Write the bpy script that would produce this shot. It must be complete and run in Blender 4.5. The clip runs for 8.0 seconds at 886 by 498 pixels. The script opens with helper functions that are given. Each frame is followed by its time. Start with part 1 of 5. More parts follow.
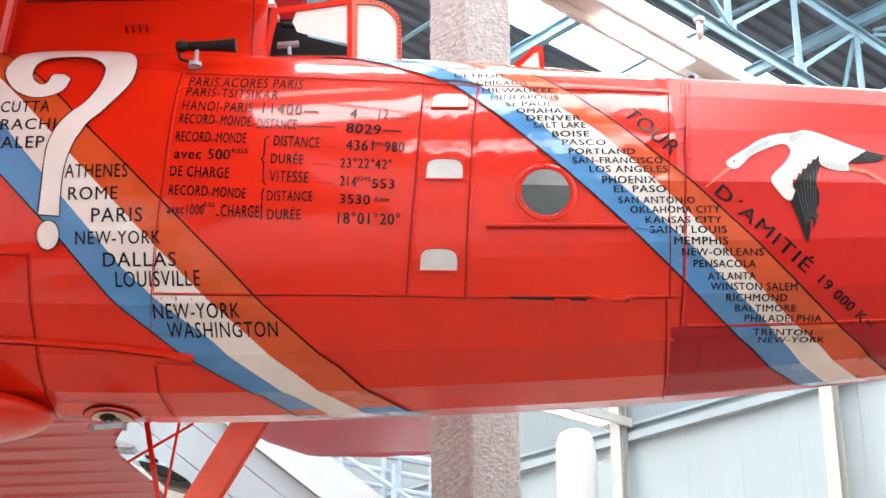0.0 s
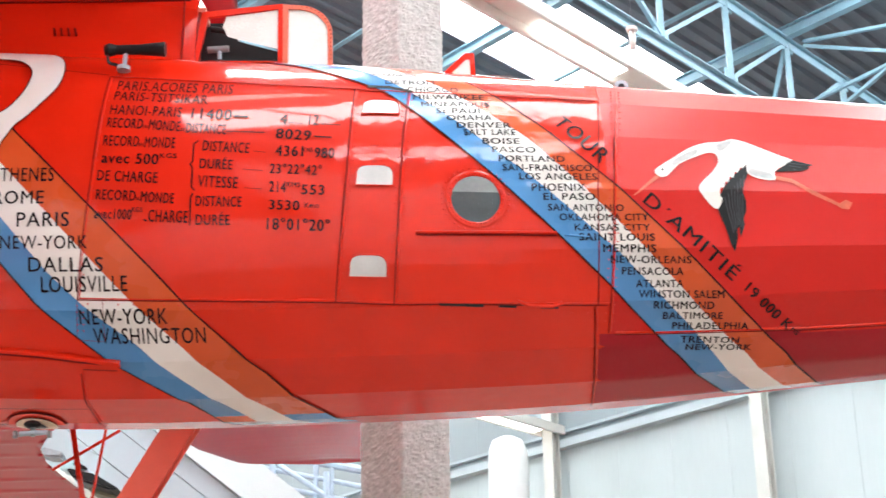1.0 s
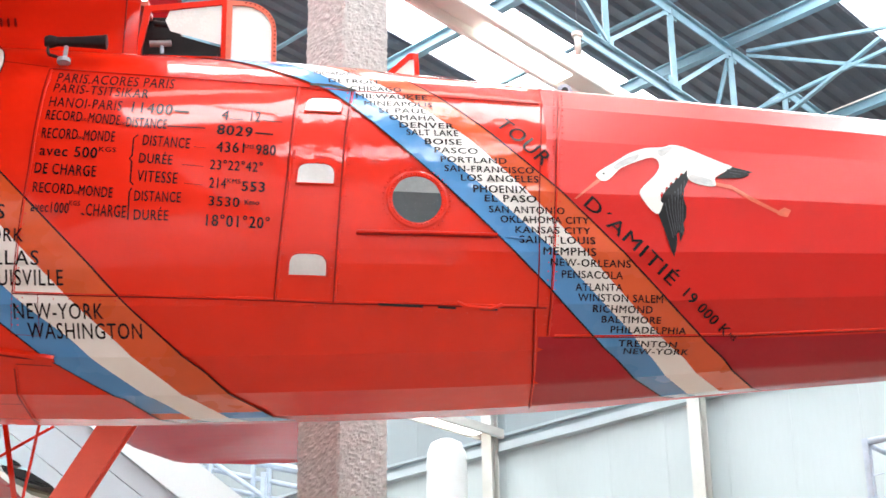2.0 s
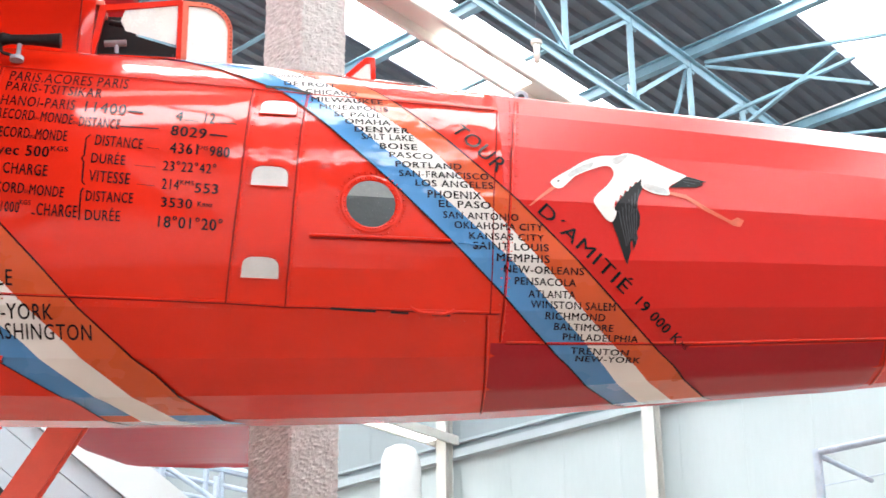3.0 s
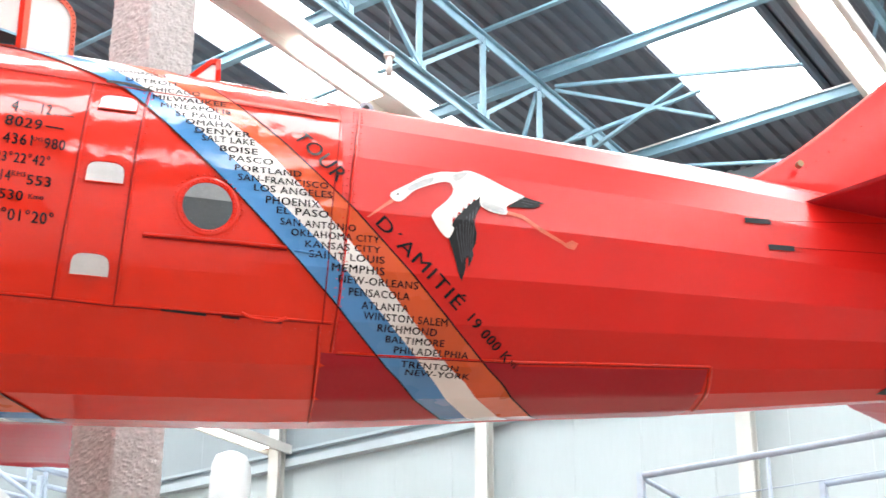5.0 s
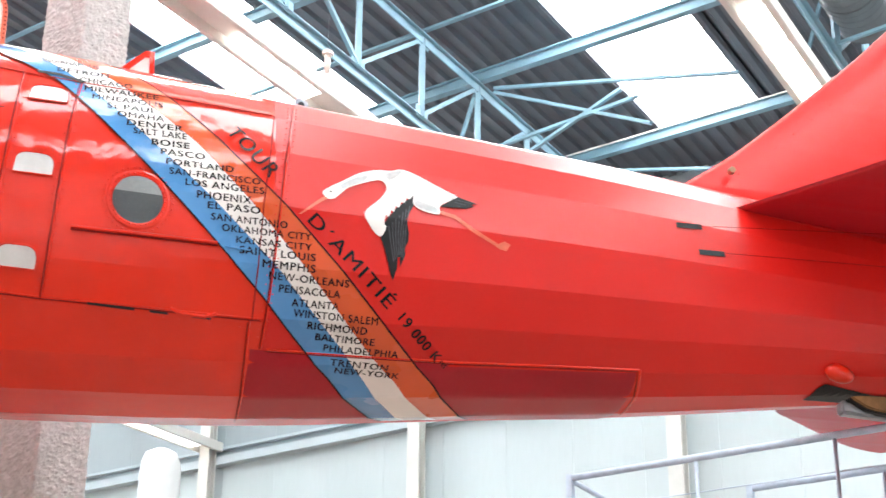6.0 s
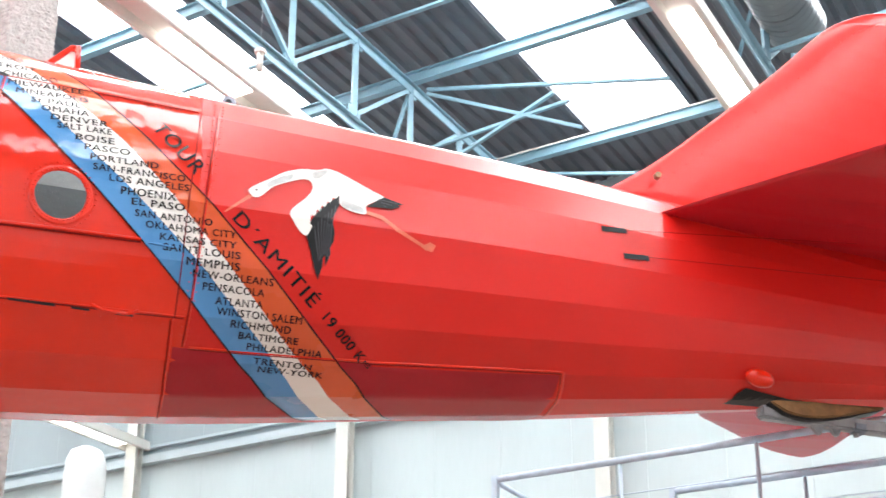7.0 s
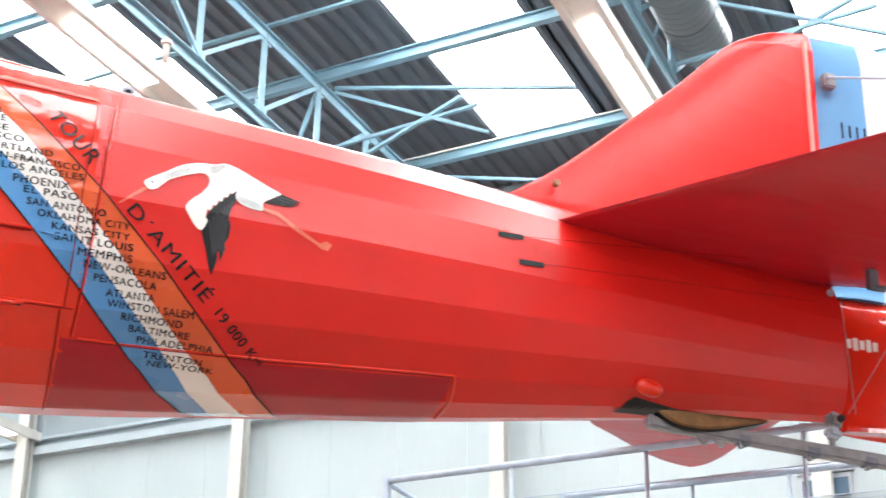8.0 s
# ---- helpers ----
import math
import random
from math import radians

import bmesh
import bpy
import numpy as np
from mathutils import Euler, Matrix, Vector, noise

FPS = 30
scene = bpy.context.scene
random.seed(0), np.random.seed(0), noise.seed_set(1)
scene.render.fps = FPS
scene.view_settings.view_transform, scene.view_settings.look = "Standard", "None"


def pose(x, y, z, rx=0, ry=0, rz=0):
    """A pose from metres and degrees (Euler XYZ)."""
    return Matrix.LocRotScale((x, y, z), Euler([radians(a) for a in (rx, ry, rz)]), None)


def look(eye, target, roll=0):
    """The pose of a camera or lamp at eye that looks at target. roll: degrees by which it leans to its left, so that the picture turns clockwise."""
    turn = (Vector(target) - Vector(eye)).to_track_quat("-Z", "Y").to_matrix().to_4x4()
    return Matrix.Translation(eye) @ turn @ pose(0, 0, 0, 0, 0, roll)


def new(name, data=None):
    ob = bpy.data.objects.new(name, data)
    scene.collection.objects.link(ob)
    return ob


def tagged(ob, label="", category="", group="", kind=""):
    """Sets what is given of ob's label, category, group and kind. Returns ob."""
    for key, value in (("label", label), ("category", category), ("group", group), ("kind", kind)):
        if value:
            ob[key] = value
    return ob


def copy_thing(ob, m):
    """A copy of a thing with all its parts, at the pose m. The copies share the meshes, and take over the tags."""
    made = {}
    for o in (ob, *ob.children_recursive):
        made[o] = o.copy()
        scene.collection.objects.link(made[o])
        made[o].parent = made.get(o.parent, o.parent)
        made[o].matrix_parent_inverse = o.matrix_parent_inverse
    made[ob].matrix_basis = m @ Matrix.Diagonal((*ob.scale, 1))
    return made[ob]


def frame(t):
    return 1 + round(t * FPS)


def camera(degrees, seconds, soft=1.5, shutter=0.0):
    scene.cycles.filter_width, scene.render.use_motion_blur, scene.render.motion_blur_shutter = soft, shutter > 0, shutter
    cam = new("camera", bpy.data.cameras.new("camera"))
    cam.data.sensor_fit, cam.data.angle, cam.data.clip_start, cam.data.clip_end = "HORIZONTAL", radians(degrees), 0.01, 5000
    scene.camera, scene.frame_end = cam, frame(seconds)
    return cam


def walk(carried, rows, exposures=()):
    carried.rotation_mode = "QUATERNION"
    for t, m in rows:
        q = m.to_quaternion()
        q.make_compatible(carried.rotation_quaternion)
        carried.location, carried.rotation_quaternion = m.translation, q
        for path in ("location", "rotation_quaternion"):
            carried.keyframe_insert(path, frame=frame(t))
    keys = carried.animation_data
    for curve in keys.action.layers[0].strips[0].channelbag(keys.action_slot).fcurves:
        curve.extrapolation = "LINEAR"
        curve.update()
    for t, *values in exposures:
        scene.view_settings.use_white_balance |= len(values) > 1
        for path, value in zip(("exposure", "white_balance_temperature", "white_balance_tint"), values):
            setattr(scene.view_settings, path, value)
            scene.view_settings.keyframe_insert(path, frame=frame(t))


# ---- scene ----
cam = camera(32.3, 8.0, shutter=0.6)
PATH = [
    (0, (0.272, -5.28, 1.346), (0.205, -3.422, 2.082), -0.3),
    (0.5, (0.279, -5.283, 1.347), (0.24, -3.426, 2.088), -0.5),
    (1, (0.29, -5.275, 1.345), (0.308, -3.419, 2.089), -1.0),
    (1.5, (0.295, -5.267, 1.342), (0.357, -3.412, 2.086), -1.0),
    (3, (0.318, -5.25, 1.343), (0.464, -3.404, 2.096), -0.6),
    (3.5, (0.33, -5.246, 1.339), (0.517, -3.403, 2.094), -0.6),
    (4, (0.341, -5.243, 1.342), (0.587, -3.409, 2.1), -0.0),
    (4.5, (0.347, -5.252, 1.342), (0.646, -3.428, 2.106), 0.1),
    (6, (0.374, -5.241, 1.342), (0.798, -3.444, 2.11), 0.3),
    (6.5, (0.388, -5.25, 1.341), (0.852, -3.463, 2.11), 0.2),
    (7, (0.4, -5.252, 1.338), (0.908, -3.477, 2.108), 0.1),
    (7.5, (0.417, -5.256, 1.336), (0.979, -3.498, 2.107), 0.2),
    (8, (0.431, -5.265, 1.338), (1.056, -3.529, 2.11), 0.7),
]
walk(cam, [(t, look(eye, target, roll)) for t, eye, target, roll in PATH])

# ---- world, light ----
world = bpy.data.worlds.new("sky")
scene.world = world
world.use_nodes = True
wn = world.node_tree
sky = wn.nodes.new("ShaderNodeTexSky")
sky.sky_type, sky.sun_disc = "NISHITA", False
sky.sun_elevation, sky.sun_rotation = radians(50), radians(200)
wn.links.new(sky.outputs[0], wn.nodes["Background"].inputs[0])
wn.nodes["Background"].inputs[1].default_value = 0.1
sun = new("sun", bpy.data.lights.new("sun", "SUN"))
sun.data.energy, sun.data.angle, sun.data.color = 1.0, radians(12), (1.0, 0.97, 0.92)
sun.matrix_world = look((0, 0, 40), (6, 9, 0))
SKYLIGHT = 14.8      # strength of the daylight sheets in the roof
TUBE = 6.0          # strength of the lamp diffusers
scene.view_settings.exposure = 0.0


# ---- materials ----
def nodes_of(name):
    m = bpy.data.materials.new(name)
    m.use_nodes = True
    return m, m.node_tree, m.node_tree.nodes["Principled BSDF"]


def paint(name, colour, rough=0.4, metal=0.0, vary=0.12, scale=6.0, fine=90.0, bump=0.15, coat=0.0, depth=0.01, streak=1.0, spec=0.5, coat_rough=0.06):
    """A surface of one colour with stains at two scales, uneven gloss and a fine relief."""
    m, tree, bsdf = nodes_of(name)
    link = tree.links.new
    co = tree.nodes.new("ShaderNodeTexCoord")
    mp = tree.nodes.new("ShaderNodeMapping")
    mp.inputs["Scale"].default_value = (1.0, 1.0, streak)
    link(co.outputs["Object"], mp.inputs[0])
    broad, grain = tree.nodes.new("ShaderNodeTexNoise"), tree.nodes.new("ShaderNodeTexNoise")
    broad.inputs["Scale"].default_value, grain.inputs["Scale"].default_value = scale, fine
    broad.inputs["Detail"].default_value = grain.inputs["Detail"].default_value = 5
    if fine < 20:
        grain.inputs["Detail"].default_value, broad.inputs["Detail"].default_value = 1.2, 2
    link(mp.outputs[0], broad.inputs["Vector"])
    link(mp.outputs[0], grain.inputs["Vector"])
    mix = tree.nodes.new("ShaderNodeMath")
    mix.operation = "MULTIPLY_ADD"
    mix.inputs[1].default_value = 0.35
    link(grain.outputs[0], mix.inputs[0])
    link(broad.outputs[0], mix.inputs[2])
    ramp = tree.nodes.new("ShaderNodeMapRange")
    ramp.inputs["From Min"].default_value, ramp.inputs["From Max"].default_value = 0.4, 0.95
    ramp.inputs["To Min"].default_value, ramp.inputs["To Max"].default_value = 1 - vary, 1 + vary
    link(mix.outputs[0], ramp.inputs[0])
    hue = tree.nodes.new("ShaderNodeHueSaturation")
    hue.inputs["Color"].default_value = (*colour, 1)
    link(ramp.outputs[0], hue.inputs["Value"])
    link(hue.outputs[0], bsdf.inputs["Base Color"])
    gl = tree.nodes.new("ShaderNodeMapRange")
    gl.inputs["To Min"].default_value, gl.inputs["To Max"].default_value = max(0.03, rough - 0.07), min(1, rough + 0.07)
    link(mix.outputs[0], gl.inputs[0])
    link(gl.outputs[0], bsdf.inputs["Roughness"])
    bsdf.inputs["Metallic"].default_value = metal
    bsdf.inputs["Coat Weight"].default_value = coat
    bsdf.inputs["Specular IOR Level"].default_value = spec
    bsdf.inputs["Coat Roughness"].default_value = coat_rough
    b = tree.nodes.new("ShaderNodeBump")
    b.inputs["Strength"].default_value, b.inputs["Distance"].default_value = bump, depth
    link(mix.outputs[0], b.inputs["Height"])
    link(b.outputs[0], bsdf.inputs["Normal"])
    link(b.outputs[0], bsdf.inputs["Coat Normal"])
    return m


def glow(name, colour, strength):
    m, tree, bsdf = nodes_of(name)
    bsdf.inputs["Base Color"].default_value = (*colour, 1)
    bsdf.inputs["Emission Color"].default_value = (*colour, 1)
    bsdf.inputs["Emission Strength"].default_value = strength
    return m


def glass(name, tint, rough=0.03):
    m, tree, bsdf = nodes_of(name)
    bsdf.inputs["Base Color"].default_value = (*tint, 1)
    bsdf.inputs["Roughness"].default_value = rough
    bsdf.inputs["Transmission Weight"].default_value = 1.0
    bsdf.inputs["IOR"].default_value = 1.05
    return m


RED_COLOUR = (0.72, 0.018, 0.003)
RED = paint("red_gloss_paint", RED_COLOUR, 0.36, vary=0.07, scale=3.0, fine=13, bump=0.5, coat=0.9, depth=0.012, spec=0.12, coat_rough=0.07)
RED_PANEL = paint("red_panel_paint", RED_COLOUR, 0.36, vary=0.06, scale=3.0, fine=9, bump=0.10, coat=0.9, depth=0.012, spec=0.12, coat_rough=0.07)
# Paler red puts the stronger light on the far struts into the colour.
STRUT_RED = paint("lit_red_paint", (0.62, 0.13, 0.085), 0.5, vary=0.08, scale=4, coat=0.3, spec=0.1, coat_rough=0.3)
RED_MATT = paint("red_doped_fabric", (0.62, 0.013, 0.010), 0.4, vary=0.06, scale=2.5, fine=150, bump=0.05, coat=0.7, depth=0.004, spec=0.06, coat_rough=0.24)
# Red darkened for the shade on the down-facing facets of the belly.
RED_COVER_SHADE = paint("shaded_red_cover_paint", (0.38, 0.009, 0.020), 0.4, vary=0.08, scale=3, fine=120, bump=0.06, coat=0.4, depth=0.004, spec=0.1, coat_rough=0.2)
# Crimson stands in for shade and cool bounce on wing and tailplane undersides.
RED_WING_SHADE = paint("shaded_doped_fabric", (0.50, 0.013, 0.024), 0.4, vary=0.06, scale=2.5, fine=150, bump=0.05, coat=0.6, depth=0.004, spec=0.06, coat_rough=0.26)
RED_DARK = paint("dark_red_detail_paint", (0.20, 0.006, 0.005), 0.5, vary=0.2, fine=120, spec=0.1)
BLUE = paint("blue_paint", (0.075, 0.26, 0.55), 0.25, vary=0.07, scale=3.0, fine=13, bump=0.5, coat=0.9, depth=0.012, spec=0.12, coat_rough=0.09)
WHITE = paint("white_paint", (0.82, 0.80, 0.775), 0.3, vary=0.05, scale=3.0, fine=13, bump=0.45, coat=0.7, depth=0.010, spec=0.1, coat_rough=0.09)
ORANGE = paint("orange_paint", (0.63, 0.088, 0.022), 0.25, vary=0.07, scale=3.0, fine=13, bump=0.5, coat=0.9, depth=0.012, spec=0.12, coat_rough=0.09)
BLACK = paint("black_paint", (0.010, 0.010, 0.012), 0.4, vary=0.3, fine=60, spec=0.25)
INK = paint("lettering_paint", (0.009, 0.007, 0.009), 0.5, vary=0.4, scale=3.0, fine=13, bump=0.2, coat=0.35, depth=0.012, spec=0.08, coat_rough=0.10)
SALMON = paint("salmon_paint", (0.68, 0.13, 0.07), 0.35, vary=0.12, scale=40)
# Milky celluloid; its white also paints the bright skylight seen through it.
PANE_WHITE = paint("glare_white_celluloid", (0.80, 0.80, 0.77), 0.25, vary=0.04, scale=6, coat=0.6)
PANE_GREY = paint("frosted_pane", (0.60, 0.61, 0.61), 0.35, vary=0.1, scale=14, coat=0.4)
PORT_DARK = paint("dark_interior", (0.10, 0.11, 0.115), 0.6, vary=0.2)
STEEL = paint("grey_steel", (0.30, 0.31, 0.33), 0.45, 0.5, vary=0.2, scale=20)
LIGHT_STEEL = paint("galvanised_steel", (0.40, 0.47, 0.56), 0.45, 0.1, vary=0.15, scale=15)
TRUSS_BLUE = paint("truss_paint", (0.20, 0.35, 0.43), 0.5, vary=0.15, scale=4, fine=50)
DECK_GREY = paint("roof_sheet", (0.125, 0.135, 0.155), 0.5, 0.2, vary=0.18, scale=1.2, fine=30)
WALL_WHITE = paint("wall_sheet", (0.44, 0.50, 0.515), 0.55, vary=0.06, scale=0.7, fine=25, streak=0.15)
# Upper cladding, its tone darkened further for the shade under the roof.
WALL_SHADED = paint("shaded_wall_sheet", (0.30, 0.345, 0.365), 0.55, vary=0.06, scale=0.7, fine=25, streak=0.15)
GIRT_GREY = paint("girt_paint", (0.40, 0.46, 0.49), 0.5, vary=0.08, scale=2)
WALL_GREY = paint("hall_wall", (0.74, 0.73, 0.71), 0.6, vary=0.1, scale=0.7)
OFF_WHITE = paint("cream_paint", (0.72, 0.70, 0.66), 0.5, vary=0.08, scale=3)
POST_CREAM = paint("post_paint", (0.56, 0.56, 0.53), 0.5, vary=0.1, scale=3)
CONCRETE = paint("roughcast", (0.43, 0.45, 0.44), 0.9, vary=0.22, scale=30, fine=220, bump=0.6, depth=0.010)
FLOOR = paint("floor_concrete", (0.275, 0.205, 0.165), 0.5, vary=0.15, scale=1.0, fine=40)
DUCT = paint("duct_sheet", (0.16, 0.17, 0.18), 0.35, 0.6, vary=0.12, scale=5)
CANVAS = paint("tan_leather", (0.20, 0.10, 0.035), 0.7, vary=0.35, scale=20, bump=0.4)
CLOTH = paint("white_wrapping", (0.56, 0.58, 0.58), 0.7, vary=0.05, scale=8, fine=40, bump=0.3)
DAYLIGHT = glow("skylight_sheet", (0.97, 0.99, 1.0), SKYLIGHT)
LAMP = glow("lamp_diffuser", (1.0, 0.99, 0.95), TUBE)
CLAMP = paint("blue_grey_clamp", (0.19, 0.22, 0.27), 0.5, 0.3, vary=0.2, scale=20)
BRASS = paint("dull_brass", (0.30, 0.20, 0.12), 0.5, 0.7, vary=0.2)


# ---- mesh helpers ----
def part(name, bm, material, parent=None, label="", smooth=False):
    me = bpy.data.meshes.new(name)
    bmesh.ops.recalc_face_normals(bm, faces=bm.faces)
    bm.to_mesh(me)
    bm.free()
    if smooth:
        me.polygons.foreach_set("use_smooth", [True] * len(me.polygons))
    for m in material if isinstance(material, (list, tuple)) else [material]:
        me.materials.append(m)
    ob = new(name, me)
    ob.parent = parent
    return tagged(ob, label)


def sheet(name, verts, faces, material, parent=None, label="", smooth=False):
    me = bpy.data.meshes.new(name)
    me.from_pydata([tuple(map(float, v)) for v in verts], [], faces)
    if smooth:
        me.polygons.foreach_set("use_smooth", [True] * len(me.polygons))
    for m in material if isinstance(material, (list, tuple)) else [material]:
        me.materials.append(m)
    ob = new(name, me)
    ob.parent = parent
    return tagged(ob, label)


def add_box(bm, size, m=Matrix(), bevel=0.0):
    made = bmesh.ops.create_cube(bm, size=1.0, matrix=m @ Matrix.Diagonal((*size, 1)))["verts"]
    if bevel:
        edges = list({e for v in made for e in v.link_edges})
        bmesh.ops.bevel(bm, geom=edges, offset=bevel, segments=2, affect="EDGES")
    return bm


def box(size, m=Matrix(), bevel=0.0):
    return add_box(bmesh.new(), size, m, bevel)


def add_rod(bm, a, b, r, sides=10, r2=None):
    a, b = Vector(a), Vector(b)
    turn = (b - a).to_track_quat("Z", "Y").to_matrix().to_4x4()
    bmesh.ops.create_cone(bm, cap_ends=True, segments=sides, radius1=r, radius2=r if r2 is None else r2, depth=(b - a).length,
                          matrix=Matrix.Translation((a + b) / 2) @ turn)
    return bm


def rod(a, b, r, sides=10, r2=None):
    return add_rod(bmesh.new(), a, b, r, sides, r2)


def bar(a, b, wide, high, bevel=0.0):
    """A rectangular bar from a to b, its height upright."""
    a, b = Vector(a), Vector(b)
    d = (b - a).normalized()
    side = d.cross(Vector((0, 0, 1)))
    side = side.normalized() if side.length > 1e-4 else Vector((1, 0, 0))
    up = side.cross(d)
    m = Matrix((side, d, up)).transposed().to_4x4()
    m.translation = (a + b) / 2
    return box((wide, (b - a).length, high), m, bevel)


def angle_iron(a, b, leg):
    """Two thin legs at a right angle, as rolled angle sections have."""
    bm = bar(a, b, leg, leg * 0.12)
    a, b = Vector(a), Vector(b)
    d = (b - a).normalized()
    side = d.cross(Vector((0, 0, 1)))
    side = side.normalized() if side.length > 1e-4 else Vector((1, 0, 0))
    up = side.cross(d)
    m = Matrix((side, d, up)).transposed().to_4x4()
    m.translation = (a + b) / 2 - up * leg / 2
    return add_box(bm, (leg * 0.14, (b - a).length, leg), m)


def prism(outline, axis, lo, hi, bevel=0.0):
    """An outline in two axes, given thickness along the third."""
    bm = bmesh.new()
    put = {"x": lambda p, d: (d, p[0], p[1]), "y": lambda p, d: (p[0], d, p[1]), "z": lambda p, d: (p[0], p[1], d)}[axis]
    f = bm.faces.new([bm.verts.new(put(p, lo)) for p in outline])
    ex = bmesh.ops.extrude_face_region(bm, geom=[f])
    shift = Vector(put((0, 0), hi - lo))
    bmesh.ops.translate(bm, vec=shift, verts=[v for v in ex["geom"] if isinstance(v, bmesh.types.BMVert)])
    if bevel:
        bmesh.ops.bevel(bm, geom=bm.edges[:], offset=bevel, segments=2, affect="EDGES")
    return bm


def curve_through(points, n=8, closed=False):
    """A smooth line through the points (Catmull-Rom)."""
    p = [np.array(q, float) for q in points]
    out, m = [], len(p)
    for i in range(m if closed else m - 1):
        a = p[(i - 1) % m] if closed or i else 2 * p[0] - p[1]
        b, c = p[i], p[(i + 1) % m]
        d = p[(i + 2) % m] if closed or i + 2 < m else 2 * p[-1] - p[-2]
        for s in range(n):
            t = s / n
            out.append(0.5 * (2 * b + (c - a) * t + (2 * a - 5 * b + 4 * c - d) * t**2 + (3 * b - a - 3 * c + d) * t**3))
    return out if closed else out + [p[-1]]


# ---- the hall: axes u (along the trusses) and v (along the beams and the far wall), turned against the aircraft, skewed off square to fit the camera's view ----
CU, SU, CV, SV = math.cos(radians(47)), math.sin(radians(47)), math.cos(radians(-49)), math.sin(radians(-49))
HALL = Matrix(((CU, CV, 0, 0), (SU, SV, 0, 0), (0, 0, 1, 0), (0, 0, 0, 1)))


def hall(u, v, z):
    return HALL @ Vector((u, v, z))


def hbox(u0, u1, v0, v1, z0, z1, bevel=0.0):
    c = hall((u0 + u1) / 2, (v0 + v1) / 2, (z0 + z1) / 2)
    return box((abs(u1 - u0), abs(v1 - v0), abs(z1 - z0)), Matrix.Translation(c) @ HALL, bevel)


# U0: unseen wall behind the camera, placed to bound reflections on the fuselage.
U0, U1, V0, V1, ZF, ZR = -7.6, 13.0, -19.0, 15.0, -0.25, 9.75
tagged(part("floor", hbox(U0, U1 + 0.2, V0, V1, ZF - 0.2, ZF), FLOOR), "smooth warm grey concrete hall floor", "floor", kind="structure")
for nm, ext, lab in (("wall_north", (U1 + 0.06, U1 + 0.26, V0, V1, ZF, ZR + 0.3), "pale blue-white sheet metal hall wall"),
                     ("wall_south", (U0 - 0.2, U0, V0, V1, ZF, ZR + 0.3), "plain pale hall wall"),
                     ("wall_west", (U0, U1, V0 - 0.2, V0, ZF, ZR + 0.3), "plain pale hall wall"),
                     ("wall_east", (U0, U1, V1, V1 + 0.2, ZF, ZR + 0.3), "plain pale hall wall")):
    tagged(part(nm, hbox(*ext), WALL_WHITE if nm == "wall_north" else WALL_GREY), lab, "wall", kind="structure")
wall_n = bpy.data.objects["wall_north"]
for i in range(34):
    v = V0 + 0.5 + i
    part("wall_panel", hbox(U1 + 0.03, U1 + 0.062, v - 0.4985, v + 0.4985, ZF, 7.05), WALL_WHITE, wall_n)
    part("upper_panel", hbox(U1 + 0.03, U1 + 0.062, v - 0.4985, v + 0.4985, 7.06, ZR), WALL_SHADED, wall_n, "darker blue-grey upper cladding, roof shade painted in")
part("girt", hbox(U1 - 0.12, U1 + 0.03, V0, V1, 7.05, 7.17), GIRT_GREY, wall_n, "blue-grey horizontal steel rail")
part("girt", hbox(U1 - 0.05, U1 + 0.03, V0, V1, 7.29, 7.33), GIRT_GREY, wall_n)

# posts on the wall
post = tagged(new("wall_post"), "cream steel wall post with flanges", "post", "wall posts")
part("web", hbox(U1 - 0.28, U1 - 0.13, -0.03, 0.03, ZF, 8.3), POST_CREAM, post)
part("flange", hbox(U1 - 0.30, U1 - 0.28, -0.10, 0.10, ZF, 8.3), POST_CREAM, post)
part("flange", hbox(U1 - 0.145, U1 - 0.125, -0.10, 0.10, ZF, 8.3), POST_CREAM, post)
BAY = 3.84
for i in (-4, -3, -2, -1, 1, 2, 3, 4):
    copy_thing(post, Matrix.Translation(hall(0, -2.46 + BAY * i, 0)))
post.matrix_basis = Matrix.Translation(hall(0, -2.46, 0))

# roof sheeting with skylight openings; the ridges run along u
# Unseen skylight ends, set to bound their reflection on the fuselage.
SKY_BEGIN = -6.4
SKY_C, SKY_HALF, SKY_END = [-17.4, -13.4, -9.42, -5.44, -1.375, 2.55, 6.5, 10.5], 0.66, 12.03


def roof():
    verts, faces = [], []

    def strip(u0, u1, v, z, w, zz):
        n = len(verts)
        verts.extend([hall(u0, v, z), hall(u1, v, z), hall(u1, w, zz), hall(u0, w, zz)])
        faces.append((n, n + 1, n + 2, n + 3))

    pitch = 0.188
    steps = [(0.0, 0.0), (0.35, 0.0), (0.5, 0.045), (0.85, 0.045), (1.0, 0.0)]
    for i in range(int((V1 - V0) / pitch) + 1):
        v = V0 + i * pitch
        opened = any(abs(v + pitch / 2 - c) < SKY_HALF for c in SKY_C)
        for (a, za), (b, zb) in zip(steps, steps[1:]):
            for lo, hi in ((U0, SKY_BEGIN), (SKY_END, U1 + 0.2)) if opened else ((U0, U1 + 0.2),):
                strip(lo, hi, v + a * pitch, ZR + za, v + b * pitch, ZR + zb)
    return verts, faces


tagged(sheet("ceiling", *roof(), DECK_GREY), "dark grey corrugated metal roof sheeting", "ceiling", kind="structure")
